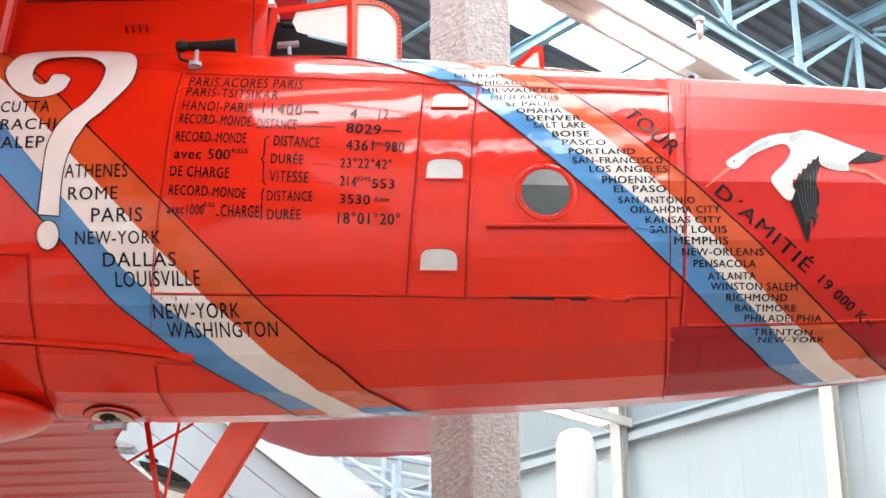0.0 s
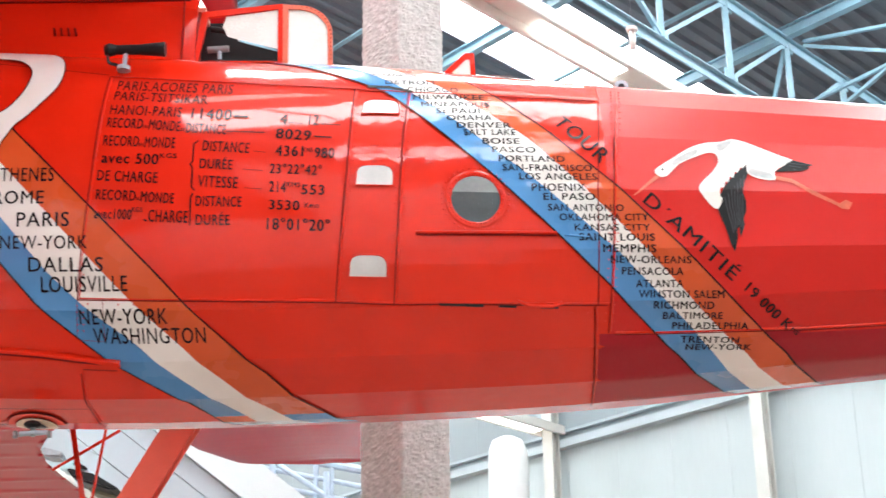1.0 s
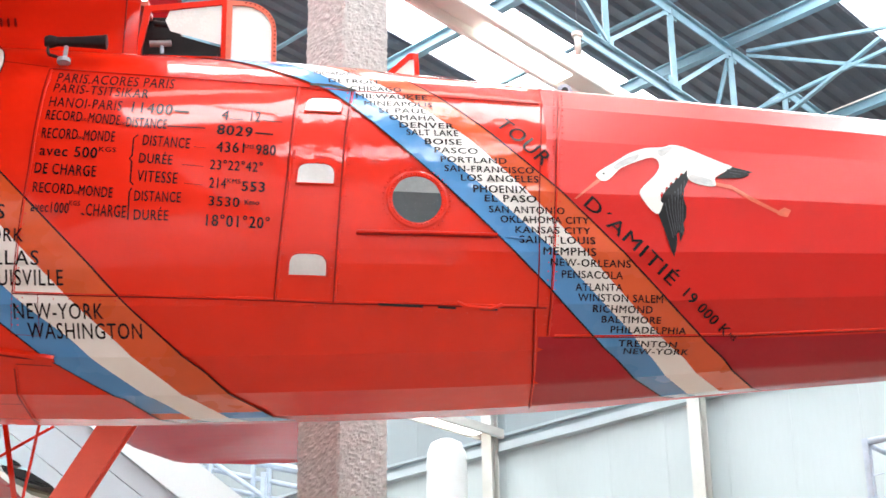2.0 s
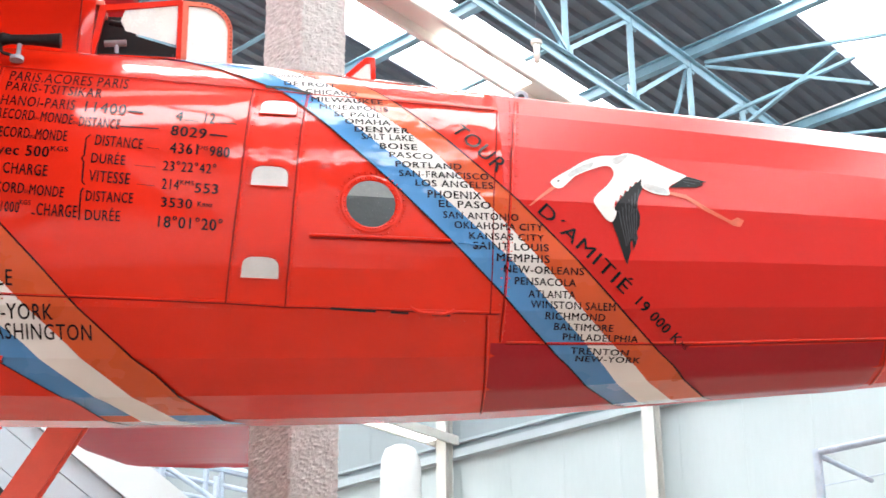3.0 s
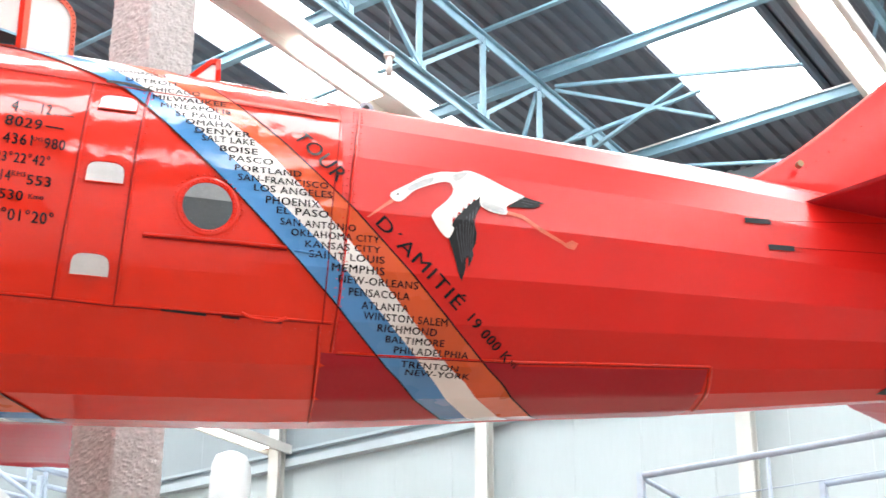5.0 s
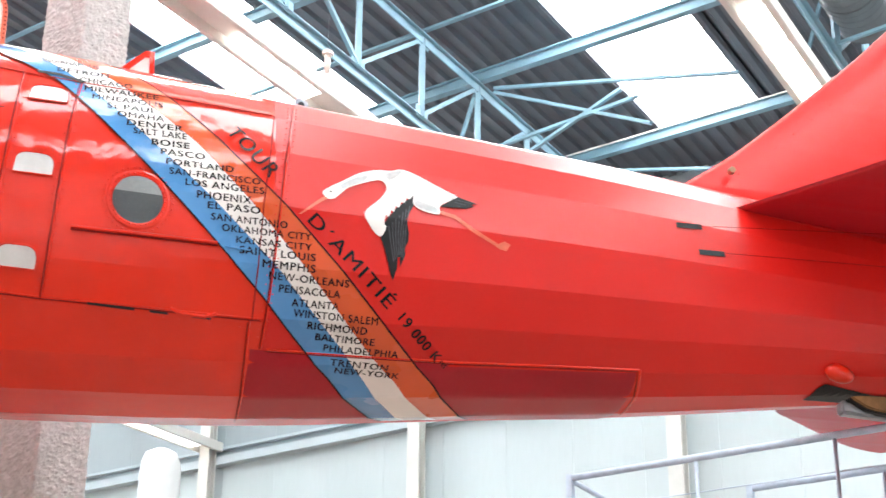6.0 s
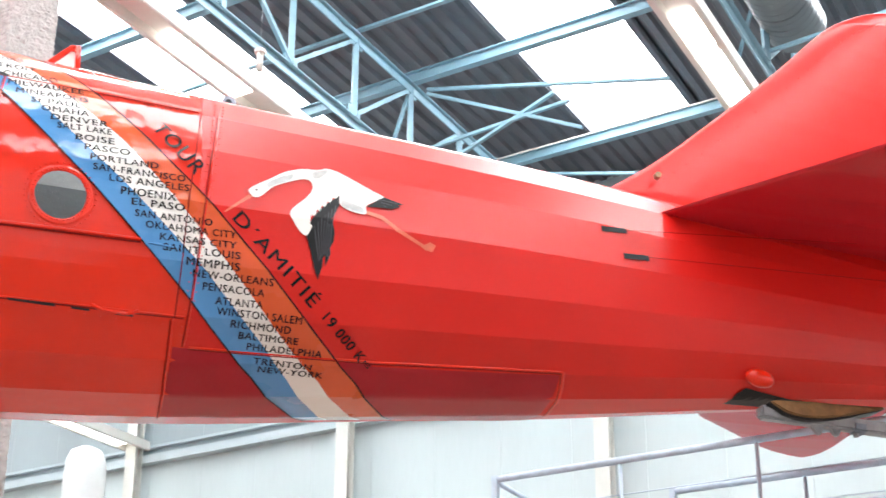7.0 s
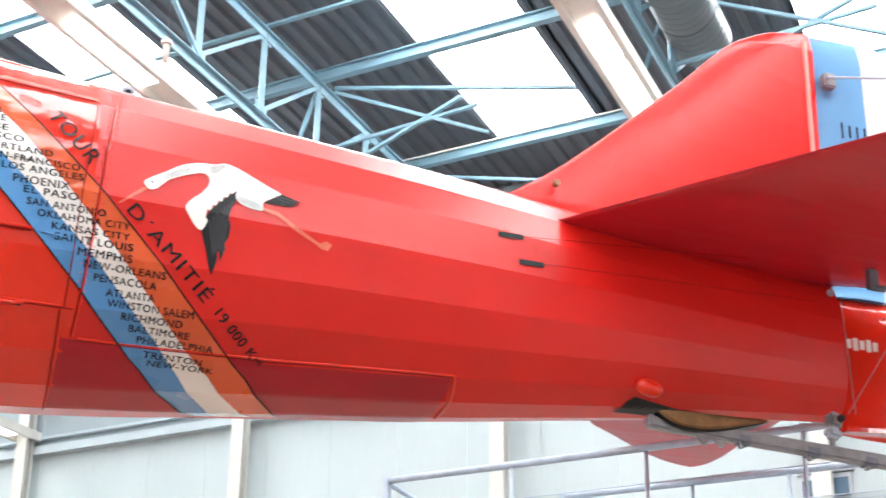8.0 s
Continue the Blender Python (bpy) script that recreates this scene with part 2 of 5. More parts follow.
for n, c in enumerate(SKY_C):
    fr = tagged(new("window_%d" % (n + 1)), "bright translucent roof skylight strip", "skylight", kind="structure")
    part("pane", hbox(SKY_BEGIN, SKY_END, c - SKY_HALF - 0.05, c + SKY_HALF + 0.05, ZR + 0.09, ZR + 0.10), DAYLIGHT, fr)
    for s in (-1, 1):
        part("frame", hbox(SKY_BEGIN, SKY_END, c + s * (SKY_HALF + 0.06) - 0.02, c + s * (SKY_HALF + 0.06) + 0.02, ZR + 0.045, ZR + 0.14), DECK_GREY, fr)

# purlin beams across, trusses along
NODE, STEP = 8.88, 1.17
beam = tagged(new("roof_beam"), "light blue painted steel roof beam", "beam", "roof beams")
part("flange", hbox(-0.045, 0.045, V0, V1, 9.30, 9.312), TRUSS_BLUE, beam)
part("flange", hbox(-0.05, 0.05, V0, V1, 9.42, 9.432), TRUSS_BLUE, beam)
part("web", hbox(-0.01, 0.01, V0, V1, 9.312, 9.42), TRUSS_BLUE, beam)
for i in (-14, -12, -10, -8, -6, -4, -2, 2):
    copy_thing(beam, Matrix.Translation(hall(NODE + STEP * i, 0, 0)))
beam.matrix_basis = Matrix.Translation(hall(NODE, 0, 0))
purlin = tagged(new("roof_purlin"), "slim light blue steel roof purlin", "purlin", "roof purlins")
part("leg", hbox(-0.028, 0.028, V0, V1, 9.33, 9.338), TRUSS_BLUE, purlin)
part("leg", hbox(0.02, 0.028, V0, V1, 9.338, 9.39), TRUSS_BLUE, purlin)
for i in (-7, -5, -3):
    copy_thing(purlin, Matrix.Translation(hall(NODE + STEP * i, 0, 0)))
purlin.matrix_basis = Matrix.Translation(hall(NODE - STEP, 0, 0))


def truss(v):
    t = tagged(new("roof_truss"), "light blue steel lattice roof truss", "truss", "roof trusses")
    top, low = 9.28, 8.37
    for z, w, dv in ((top, 0.095, 0.02), (low, 0.10, -0.03)):
        part("chord", angle_iron(hall(U0, v + dv, z), hall(U1 - 0.3, v + dv, z), w), TRUSS_BLUE, t)
    for i in range(-13, 4):
        u = NODE + STEP * i
        lean = STEP if i >= -2 else -STEP
        part("vertical", bar(hall(u, v, low), hall(u, v, top), 0.055, 0.055), TRUSS_BLUE, t)
        part("diagonal", bar(hall(u, v, low + 0.02), hall(u + lean, v, top - 0.03), 0.042, 0.042), TRUSS_BLUE, t)
        if i == -2:
            part("diagonal", bar(hall(u, v, low + 0.02), hall(u - lean, v, top - 0.03), 0.042, 0.042), TRUSS_BLUE, t)
        part("gusset", hbox(u - 0.11, u + 0.11, v - 0.008, v + 0.008, low - 0.02, low + 0.10), TRUSS_BLUE, t)
        part("gusset", hbox(u - 0.12, u + 0.12, v - 0.008, v + 0.008, top - 0.12, top - 0.02), TRUSS_BLUE, t)
    return t


TRUSS_V = [-3.05 + 3.98 * i for i in (-3, -2, -1, 0, 1, 2)]
for v in TRUSS_V:
    truss(v)

# sway braces from the main joints down to mid-bay, at every second joint
for v in TRUSS_V[:-1]:
    for u in (NODE, NODE + 2 * STEP):
        br = tagged(new("roof_brace"), "slim pale blue steel cross bracing", "brace", "roof braces")
        part("tie", bar(hall(u, v + 0.22, 9.18), hall(u, v + 3.0, 8.48), 0.045, 0.03), TRUSS_BLUE, br)
        part("tie", bar(hall(u, v + 0.22, 9.13), hall(u, v + 2.05, 8.22), 0.045, 0.03), TRUSS_BLUE, br)
        part("tie", bar(hall(u, v + 0.35, 8.20), hall(u, v + 1.74, 8.70), 0.045, 0.03), TRUSS_BLUE, br)
        part("tie", bar(hall(u, v + 0.02, 8.46), hall(u, v + 1.92, 8.56), 0.04, 0.03), TRUSS_BLUE, br)
        part("hanger", bar(hall(u, v - 0.03, 9.18), hall(u - 0.05, v - 0.28, 8.40), 0.045, 0.03), TRUSS_BLUE, br)
tie_rod = tagged(new("tie_rod"), "thin pale steel tie rod below the roof", "rod")
part("rod", rod(hall(NODE + 1.80 * STEP, V0, 9.32), hall(NODE + 1.80 * STEP, V1, 9.32), 0.011, 6), OFF_WHITE, tie_rod)


# lamp trays hung under the trusses
def tray(name_v, u0, u1, z, lit):
    t = tagged(new("lamp_tray"), "long cream metal lighting tray under the roof", "lamp tray", "lamp trays")
    for s in (-1, 1):
        part("side_rail", hbox(u0, u1, name_v + s * 0.15 - 0.03, name_v + s * 0.15 + 0.03, z, z + 0.14, 0.008), OFF_WHITE, t)
    part("back_plate", hbox(u0, u1, name_v - 0.12, name_v + 0.12, z + 0.09, z + 0.11), OFF_WHITE, t)
    for a, b in lit:
        part("diffuser", hbox(a, b, name_v - 0.10, name_v + 0.10, z + 0.012, z + 0.05), LAMP, t)
    for k in range(int((u1 - u0) / 2.2)):
        u = u0 + 0.5 + 2.2 * k
        part("cross_bar", hbox(u - 0.05, u + 0.05, name_v - 0.12, name_v + 0.12, z + 0.02, z + 0.09), OFF_WHITE, t)
        part("hanger", rod(hall(u, name_v, z + 0.14), hall(u, name_v, 8.36), 0.012, 6), OFF_WHITE, t)
    return t


tray(-3.30, -6.0, 7.25, 7.93, [(-5.5, -2), (-1.5, 3.2), (5.07, 6.15)])
tray(0.69, -6.0, 9.6, 7.93, [(-5.5, -1), (0, 6.2), (7.13, 9.5)])
tray(-10.15, 6.0, 12.95, 7.25, [(9.0, 12.5)])

# ventilation duct
duct = tagged(new("ventilation_duct"), "large round grey sheet metal ventilation duct", "duct")
DV, DZ, DR = 1.16, 8.85, 0.285
part("tube", rod(hall(4.5, DV, DZ), hall(9.2, DV, DZ), DR, 48), DUCT, duct, smooth=False)
for i in range(46):
    u = 4.55 + 0.101 * i
    part("seam_ridge", rod(hall(u, DV, DZ), hall(u + 0.010, DV, DZ), DR + 0.003, 48), DUCT, duct)
for i in range(5):
    u = 5.0 + 0.9 * i
    part("joint_ring", rod(hall(u, DV, DZ), hall(u + 0.03, DV, DZ), DR + 0.008, 48), DUCT, duct)
part("end_cap", rod(hall(9.2, DV, DZ), hall(9.22, DV, DZ), DR + 0.002, 48), DUCT, duct)
for u in (5.6, 8.4):
    part("hanger", rod(hall(u, DV, DZ + DR), hall(u, DV, 9.4), 0.01, 6), STEEL, duct)

# sensor pipe on a thin hanger
pp = tagged(new("sensor_pipe"), "short cream pipe hanging from the roof", "pipe")
part("pipe", rod(hall(4.98, -2.25, 7.28), hall(4.98, -2.25, 7.44), 0.026, 14), OFF_WHITE, pp, smooth=True)
part("cap", rod(hall(4.98, -2.25, 7.44), hall(4.98, -2.25, 7.47), 0.045, 14), OFF_WHITE, pp)
part("hanger", rod(hall(4.98, -2.25, 7.47), hall(4.98, -2.25, 9.3), 0.0018, 6), STEEL, pp)

# ---- the aircraft: fuselage surface ----
# station x, half width, half height, centre height of the rounded section
STATIONS = np.array([(-3.4, 0.56, 0.678, 3.533), (-2.2, 0.56, 0.692, 3.532), (-1.5, 0.56, 0.697, 3.528), (-0.87, 0.558, 0.695, 3.502),
                     (-0.3, 0.556, 0.677, 3.49), (0.35, 0.546, 0.644, 3.476), (0.9, 0.532, 0.6, 3.456), (1.6, 0.474, 0.54, 3.464),
                     (2.3, 0.398, 0.485, 3.466), (3.09, 0.286, 0.399, 3.47), (4.05, 0.125, 0.299, 3.463)])
POWER, SIDES, BREAK = 2.25, 20, 0.9
GX = np.linspace(-3.4, 4.1, 301)
pad = np.linspace(-3.7, 4.4, 325)
SEC = np.array([np.convolve(np.interp(pad, STATIONS[:, 0], STATIONS[:, i]), np.ones(25) / 25, "valid") for i in (1, 2, 3)])


def section(x):
    return [np.interp(x, GX, row) for row in SEC]


def rounded(x, k):
    a, b, c = section(x)
    p = 2 * np.pi * k / SIDES
    co, si = np.cos(p), np.sin(p)
    return np.array([x, -a * np.sign(co) * abs(co) ** (2 / POWER), c + b * np.sign(si) * abs(si) ** (2 / POWER)])


def on_skin(x, k):
    """The skin: round in front and along the spine, in flat stringer facets behind and below."""
    k0 = math.floor(k)
    f = k - k0
    flat = rounded(x, k0) * (1 - f) + rounded(x, k0 + 1) * f
    round_part = min(1.0, max(0.0, (0.97 - x) / 0.47)) * min(1.0, max(0.0, k + 2.0))
    round_part = max(round_part, min(1.0, max(0.0, (k - 3.3) / 0.4)))
    if round_part == 0.0 or k > 6:
        return flat
    return flat + (rounded(x, k) - flat) * round_part


GK = np.linspace(-6, 6, 97)
ARC_X = GX[::6]
ARC = []
for gx in ARC_X:
    pts = np.array([on_skin(gx, k) for k in GK])
    run = np.concatenate([[0], np.cumsum(np.linalg.norm(np.diff(pts, axis=0), axis=1))])
    ARC.append(run - run[48])
ARC = np.array(ARC)


def k_of(x, w):
    i = int(np.clip((x - ARC_X[0]) / (ARC_X[1] - ARC_X[0]), 0, len(ARC_X) - 2))
    f = (x - ARC_X[i]) / (ARC_X[i + 1] - ARC_X[i])
    return float(np.interp(w, ARC[i] * (1 - f) + ARC[i + 1] * f, GK))


def w_of(x, k):
    i = int(np.clip((x - ARC_X[0]) / (ARC_X[1] - ARC_X[0]), 0, len(ARC_X) - 2))
    f = (x - ARC_X[i]) / (ARC_X[i + 1] - ARC_X[i])
    return float(np.interp(k, GK, ARC[i] * (1 - f) + ARC[i + 1] * f))


def skin(x, w, lift=0.0):
    """The point at station x and distance w round the skin above the middle of the side, lifted off by a coat of paint."""
    k = k_of(x, w)
    p = on_skin(x, k)
    if lift:
        dx, dk = on_skin(x + 0.01, k) - p, on_skin(x, k + 0.02) - on_skin(x, k - 0.02)
        n = np.cross(dk, dx)
        n /= np.linalg.norm(n)
        if n[1] * p[1] + n[2] * (p[2] - section(x)[2]) < 0:
            n = -n
        p = p + n * lift
    return p


plane = tagged(new("biplane"), "glossy red vintage biplane with tricolour sash stripes", "aircraft")


def skin_part(name, x0, x1, nx, sub, material, label):
    xs = np.linspace(x0, x1, nx)
    ks = np.arange(-10, 10 + 1e-6, 1 / sub)[:-1]
    verts = [on_skin(x, k) for x in xs for k in ks]
    m, faces = len(ks), []
    for i in range(nx - 1):
        for j in range(m):
            faces.append((i * m + j, i * m + (j + 1) % m, (i + 1) * m + (j + 1) % m, (i + 1) * m + j))
    faces.append(tuple(range(m)))
    if x1 > BREAK + 0.1:
        faces.append(tuple((nx - 1) * m + j for j in reversed(range(m))))
    ob = sheet(name, verts, faces, material, plane, label)
    for f in ob.data.polygons:
        j = f.index % m
        k = ks[j] if f.index < (nx - 1) * m else 0
        f.use_smooth = f.index < (nx - 1) * m and (-1.0 if x1 <= BREAK + 0.02 else 3.7) <= k <= 5.9
    return ob


skin_part("forward_fuselage", -3.4, BREAK, 66, 4, RED, "glossy red sheet metal skin")
skin_part("aft_fuselage", BREAK + 0.0005, 4.08, 60, 4, RED_MATT, "red fabric skin over flat stringer facets")


def ribbon(name, line, wide, lift, material, parent=None, label="", high=0.0):
    """A flat or ridged strip laid on the skin along points (x, w)."""
    pts = []
    for (x0, w0), (x1, w1) in zip(line, line[1:]):
        n = max(1, int(math.hypot(x1 - x0, w1 - w0) / 0.03))
        pts += [np.array([x0 + (x1 - x0) * i / n, w0 + (w1 - w0) * i / n]) for i in range(n)]
    pts.append(np.array(line[-1], float))
    verts, faces = [], []
    for i, p in enumerate(pts):
        d = pts[min(i + 1, len(pts) - 1)] - pts[max(i - 1, 0)]
        d = d / (np.linalg.norm(d) + 1e-9)
        nrm = np.array([-d[1], d[0]]) * wide / 2
        for s, h in ((-1, 0), (-0.5, high), (0.5, high), (1, 0)):
            verts.append(skin(*(p + s * nrm), lift + h))
    for i in range(len(pts) - 1):
        faces += [(4 * i + j, 4 * i + j + 1, 4 * i + j + 5, 4 * i + j + 4) for j in range(3)]
    return sheet(name, verts, faces, material, parent or plane, label)


def patch(name, outline, lift, material, parent=None, label="", cell=0.03):
    """A painted shape or thin plate on the skin, bounded by points (x, w)."""
    bm = bmesh.new()
    bm.faces.new([bm.verts.new((p[0], p[1], 0)) for p in outline])
    bmesh.ops.triangulate(bm, faces=bm.faces[:])
    for _ in range(6):
        long = [e for e in bm.edges if e.calc_length() > cell]
        if not long:
            break
        bmesh.ops.subdivide_edges(bm, edges=long, cuts=1)
        bmesh.ops.triangulate(bm, faces=bm.faces[:])
    for v in bm.verts:
        v.co = skin(v.co.x, v.co.y, lift)
    return part(name, bm, material, parent or plane, label)


def plate(name, x_left, x_right, w0, w1, lift, material, label="", nx=24, nw=24, top_rise=0.0):
    """A panel between two slanting edges x(w), slightly proud, with a rim."""
    verts, faces = [], []
    for j in range(nw + 1):
        w = w0 + (w1 - w0) * j / nw
        a, b = np.interp(w, *zip(*sorted((q, p) for p, q in x_left))), np.interp(w, *zip(*sorted((q, p) for p, q in x_right)))
        for i in range(nx + 1):
            edge = i in (0, nx) or j in (0, nw)
            rise = top_rise * (i / nx) ** 1.6 * (w - w0) / (w1 - w0)
            verts.append(skin(a + (b - a) * i / nx, w + rise, 0.0 if edge else lift))
    for j in range(nw):
        for i in range(nx):
            n = j * (nx + 1) + i
            faces.append((n, n + 1, n + nx + 2, n + nx + 1))
    ob = sheet(name, verts, faces, material, plane, label, smooth=True)
    return ob


def rivets(line, step, parent, r=0.0028, lift=0.004):
    """A row of round rivet heads along points (x, w), one mesh."""
    bm = bmesh.new()
    for (x0, w0), (x1, w1) in zip(line, line[1:]):
        n = max(1, int(math.hypot(x1 - x0, w1 - w0) / step))
        for i in range(n):
            p = skin(x0 + (x1 - x0) * i / n, w0 + (w1 - w0) * i / n, lift)
            bmesh.ops.create_icosphere(bm, subdivisions=1, radius=r, matrix=Matrix.Translation(Vector(p)))
    return tagged(part("rivet_row", bm, RED, parent, smooth=True), kind="stuff")


# bands: forward edge to aft edge, (x, w) on each edge
def edge(points):
    pts = sorted((w, x) for x, w in points)
    ws, xs = zip(*pts)
    up, dn = (xs[-1] - xs[-2]) / (ws[-1] - ws[-2]), (xs[1] - xs[0]) / (ws[1] - ws[0])
    return lambda w: xs[-1] + up * (w - ws[-1]) if w > ws[-1] else xs[0] + dn * (w - ws[0]) if w < ws[0] else float(np.interp(w, ws, xs))


FORE = [edge([(-1.414, -0.004), (-1.194, -0.232), (-1.023, -0.429), (-0.834, -0.592), (-0.657, -0.736), (-0.545, -0.822), (-0.457, -0.973)]),
        edge([(-1.441, 0.209), (-1.267, 0.0), (-0.982, -0.323), (-0.879, -0.42), (-0.697, -0.565), (-0.574, -0.692), (-0.439, -0.825), (-0.341, -0.972)]),
        edge([(-1.482, 0.421), (-1.198, 0.098), (-0.936, -0.178), (-0.725, -0.396), (-0.553, -0.565), (-0.421, -0.706), (-0.312, -0.829), (-0.205, -0.978)]),
        edge([(-1.548, 0.664), (-1.118, 0.175), (-0.883, -0.06), (-0.628, -0.314), (-0.535, -0.415), (-0.264, -0.68), (-0.144, -0.837), (-0.053, -0.962)])]
AFT = [edge([(0.085, 0.44), (0.142, 0.402), (0.35, 0.194), (0.65, -0.093), (0.885, -0.321), (1.142, -0.595), (1.371, -0.889)]),
       edge([(0.224, 0.413), (0.348, 0.296), (0.482, 0.173), (0.685, 0.0), (0.93, -0.221), (1.174, -0.474), (1.268, -0.592), (1.481, -0.903)]),
       edge([(0.355, 0.432), (0.486, 0.313), (0.638, 0.189), (0.813, 0.01), (1.029, -0.216), (1.263, -0.471), (1.38, -0.589), (1.59, -0.87)]),
       edge([(0.437, 0.488), (0.543, 0.382), (0.735, 0.194), (0.933, 0.01), (1.17, -0.226), (1.52, -0.586), (1.69, -0.823)])]


def band(left, right, k0, k1, material, label="", lift=0.004, across=8):
    verts, faces, n = [], [], int(round((k1 - k0) * 8))
    for j in range(n + 1):
        k = k0 + (k1 - k0) * j / n
        xs = []
        for e in (left, right):
            x = 0.2
            for _ in range(30):
                x = 0.5 * x + 0.5 * e(w_of(x, k))
            xs.append(x)
        for i in range(across + 1):
            x = xs[0] + (xs[1] - xs[0]) * i / across
            w = w_of(x, k)
            verts.append(skin(max(-3.3, x), w, lift))
    for j in range(n):
        for i in range(across):
            q = j * (across + 1) + i
            faces.append((q, q + 1, q + across + 2, q + across + 1))
    return sheet("paint_band", verts, faces, material, plane, label)


for E, low in ((FORE, -4.75), (AFT, -5.5)):
    band(E[0], E[1], low, 3.875, BLUE, "sky blue painted sash stripe")
    band(E[1], E[2], low, 3.875, WHITE, "white painted sash stripe")
    band(E[2], E[3], low, 3.875, ORANGE, "orange painted sash stripe")
    if low > -5:
        band(E[0], E[1], -5.5, low, ORANGE)
        band(E[1], E[2], -5.5, low, WHITE)
        band(E[2], E[3], -5.5, low, BLUE)
    for e in (E[0], E[3]):
        band(lambda w, e=e: e(w) - 0.004, lambda w, e=e: e(w) + 0.004, -5.5, 3.875, INK, "thin black outline", 0.0055, 1)

# ---- panels, seams, hatches on the skin ----
records = plate("records_panel", [(-0.833, 0.465), (-0.883, -0.412)], [(0.035, 0.415), (-0.026, -0.412)], -0.412, 0.44, 0.0022, RED_PANEL, "red hatch panel lettered with flight records")


def seam(line, wide=0.007, bead=True, parent=None, dark=0.0042):
    ribbon("seam_or_shadow_line", line, dark, 0.0065, RED_DARK, parent)
    if bead:
        ribbon("panel_bead", [(x + 0.006, w + 0.005) for x, w in line], wide, 0.0006, RED, parent, high=0.004)


seam([(-0.833, 0.465), (-0.85, 0.0), (-0.883, -0.412)])
seam([(0.035, 0.415), (0.01, 0.0), (-0.026, -0.412)])
seam([(0.225, 0.40), (0.205, 0.2), (0.17, -0.414)])
seam([(-0.833, 0.465), (0.035, 0.415), (0.224, 0.401), (0.88, 0.394)])
seam([(-0.883, -0.412), (-0.026, -0.412), (0.166, -0.416), (0.885, -0.40)])
seam([(0.967, 0.506), (0.93, 0.15), (0.914, -0.096), (0.892, -0.50)], 0.008)
seam([(0.895, 0.39), (0.865, 0.0), (0.855, -0.40)], 0.004, False)
seam([(0.843, -0.41), (0.848, -0.60), (0.855, -0.75), (0.862, -0.95)])
seam([(-1.303, -0.284), (-1.293, -0.579), (-1.30, -0.80), (-1.315, -1.05)], 0.008)
seam([(-1.45, -0.284), (-1.303, -0.29)])
seam([(-0.894, -0.68), (-0.90, -0.80), (-0.88, -1.06)], 0.005)
seam([(-1.29, -0.88), (-0.90, -0.87)], 0.004, False)
seam([(-0.885, -0.66), (-0.77, -0.665)], 0.004, False)
seam([(-0.883, -0.412), (-0.893, -0.55), (-0.80, -0.555), (-0.80, -0.41)], 0.004, False, dark=0.0018)
seam([(0.912, -0.507), (1.58, -0.487), (2.278, -0.437)], 0.010)
seam([(2.278, -0.437), (2.295, -0.52), (2.302, -0.60), (2.30, -0.72)], 0.022)
seam([(-1.6, 0.60), (-0.84, 0.475)], 0.004, False)
rv = tagged(new("rivet_rows"), "rows of small domed rivets")
rv.parent = plane
for ln, st in ([[(0.055, 0.40), (0.03, 0.0), (-0.008, -0.40)], 0.028], [[(0.21, 0.39), (0.19, 0.1), (0.155, -0.41)], 0.028], [[(0.24, 0.39), (0.22, 0.1), (0.185, -0.41)], 0.03],
               [[(-0.82, 0.44), (-0.836, 0.0), (-0.868, -0.4)], 0.035], [[(0.95, 0.49), (0.90, -0.096), (0.88, -0.49)], 0.03], [[(0.98, 0.49), (0.93, -0.096), (0.905, -0.49)], 0.03],
               [[(-0.85, -0.425), (0.87, -0.43)], 0.05], [[(0.25, 0.385), (0.86, 0.378)], 0.05], [[(-1.29, -0.30), (-1.28, -0.58)], 0.04], [[(-0.885, -0.43), (-0.89, -0.54)], 0.02], [[(-0.865, -0.43), (-0.87, -0.54)], 0.02]):
    rivets(ln, st, rv)

# belly cover aft of the bulkhead, in a darker red that paints in its shade
plate("belly_cover", [(0.862, -0.505), (0.865, -0.90)], [(2.28, -0.44), (2.285, -0.90)], -0.90, -0.507, 0.002, RED_COVER_SHADE, "red removable belly cover with shade painted in", 60, 20, 0.068)

# raised strips, with dark lines painted below them as their shadow
ribbon("seam_or_shadow_line", [(0.246, -0.181), (0.719, -0.171)], 0.006, 0.0065, RED_DARK)
ribbon("seam_or_shadow_line", [(-1.45, -0.592), (-1.318, -0.597), (-1.03, -0.614), (-0.755, -0.644)], 0.007, 0.0065, RED_DARK)
ribbon("rub_strip", [(0.246, -0.171), (0.719, -0.161)], 0.012, 0.004, RED, high=0.007, label="red raised strip")
ribbon("rub_strip", [(0.745, -0.168), (0.83, -0.172)], 0.008, 0.004, BLUE, high=0.004)
ribbon("rub_strip", [(-1.45, -0.578), (-1.318, -0.583), (-1.03, -0.60), (-0.755, -0.632)], 0.02, 0.004, RED, high=0.016, label="red raised strip")
ribbon("hatch_slot", [(0.078, 0.432), (0.15, 0.432), (0.235, 0.405)], 0.016, 0.007, BLACK, label="dark gap at hatch edge")
for a, b in ((0.32, 0.47), (0.52, 0.58), (0.66, 0.72)):
    ribbon("hatch_slot", [(a, -0.412), (b, -0.412)], 0.007, 0.0085, BLACK)
ribbon("hinge_cover", [(0.585, -0.395), (0.62, -0.408), (0.70, -0.408), (0.735, -0.395)], 0.013, 0.006, RED, high=0.008, label="red hinge cover")
ribbon("hinge_cover", [(-0.15, -0.405), (-0.05, -0.405)], 0.012, 0.006, RED, high=0.006)
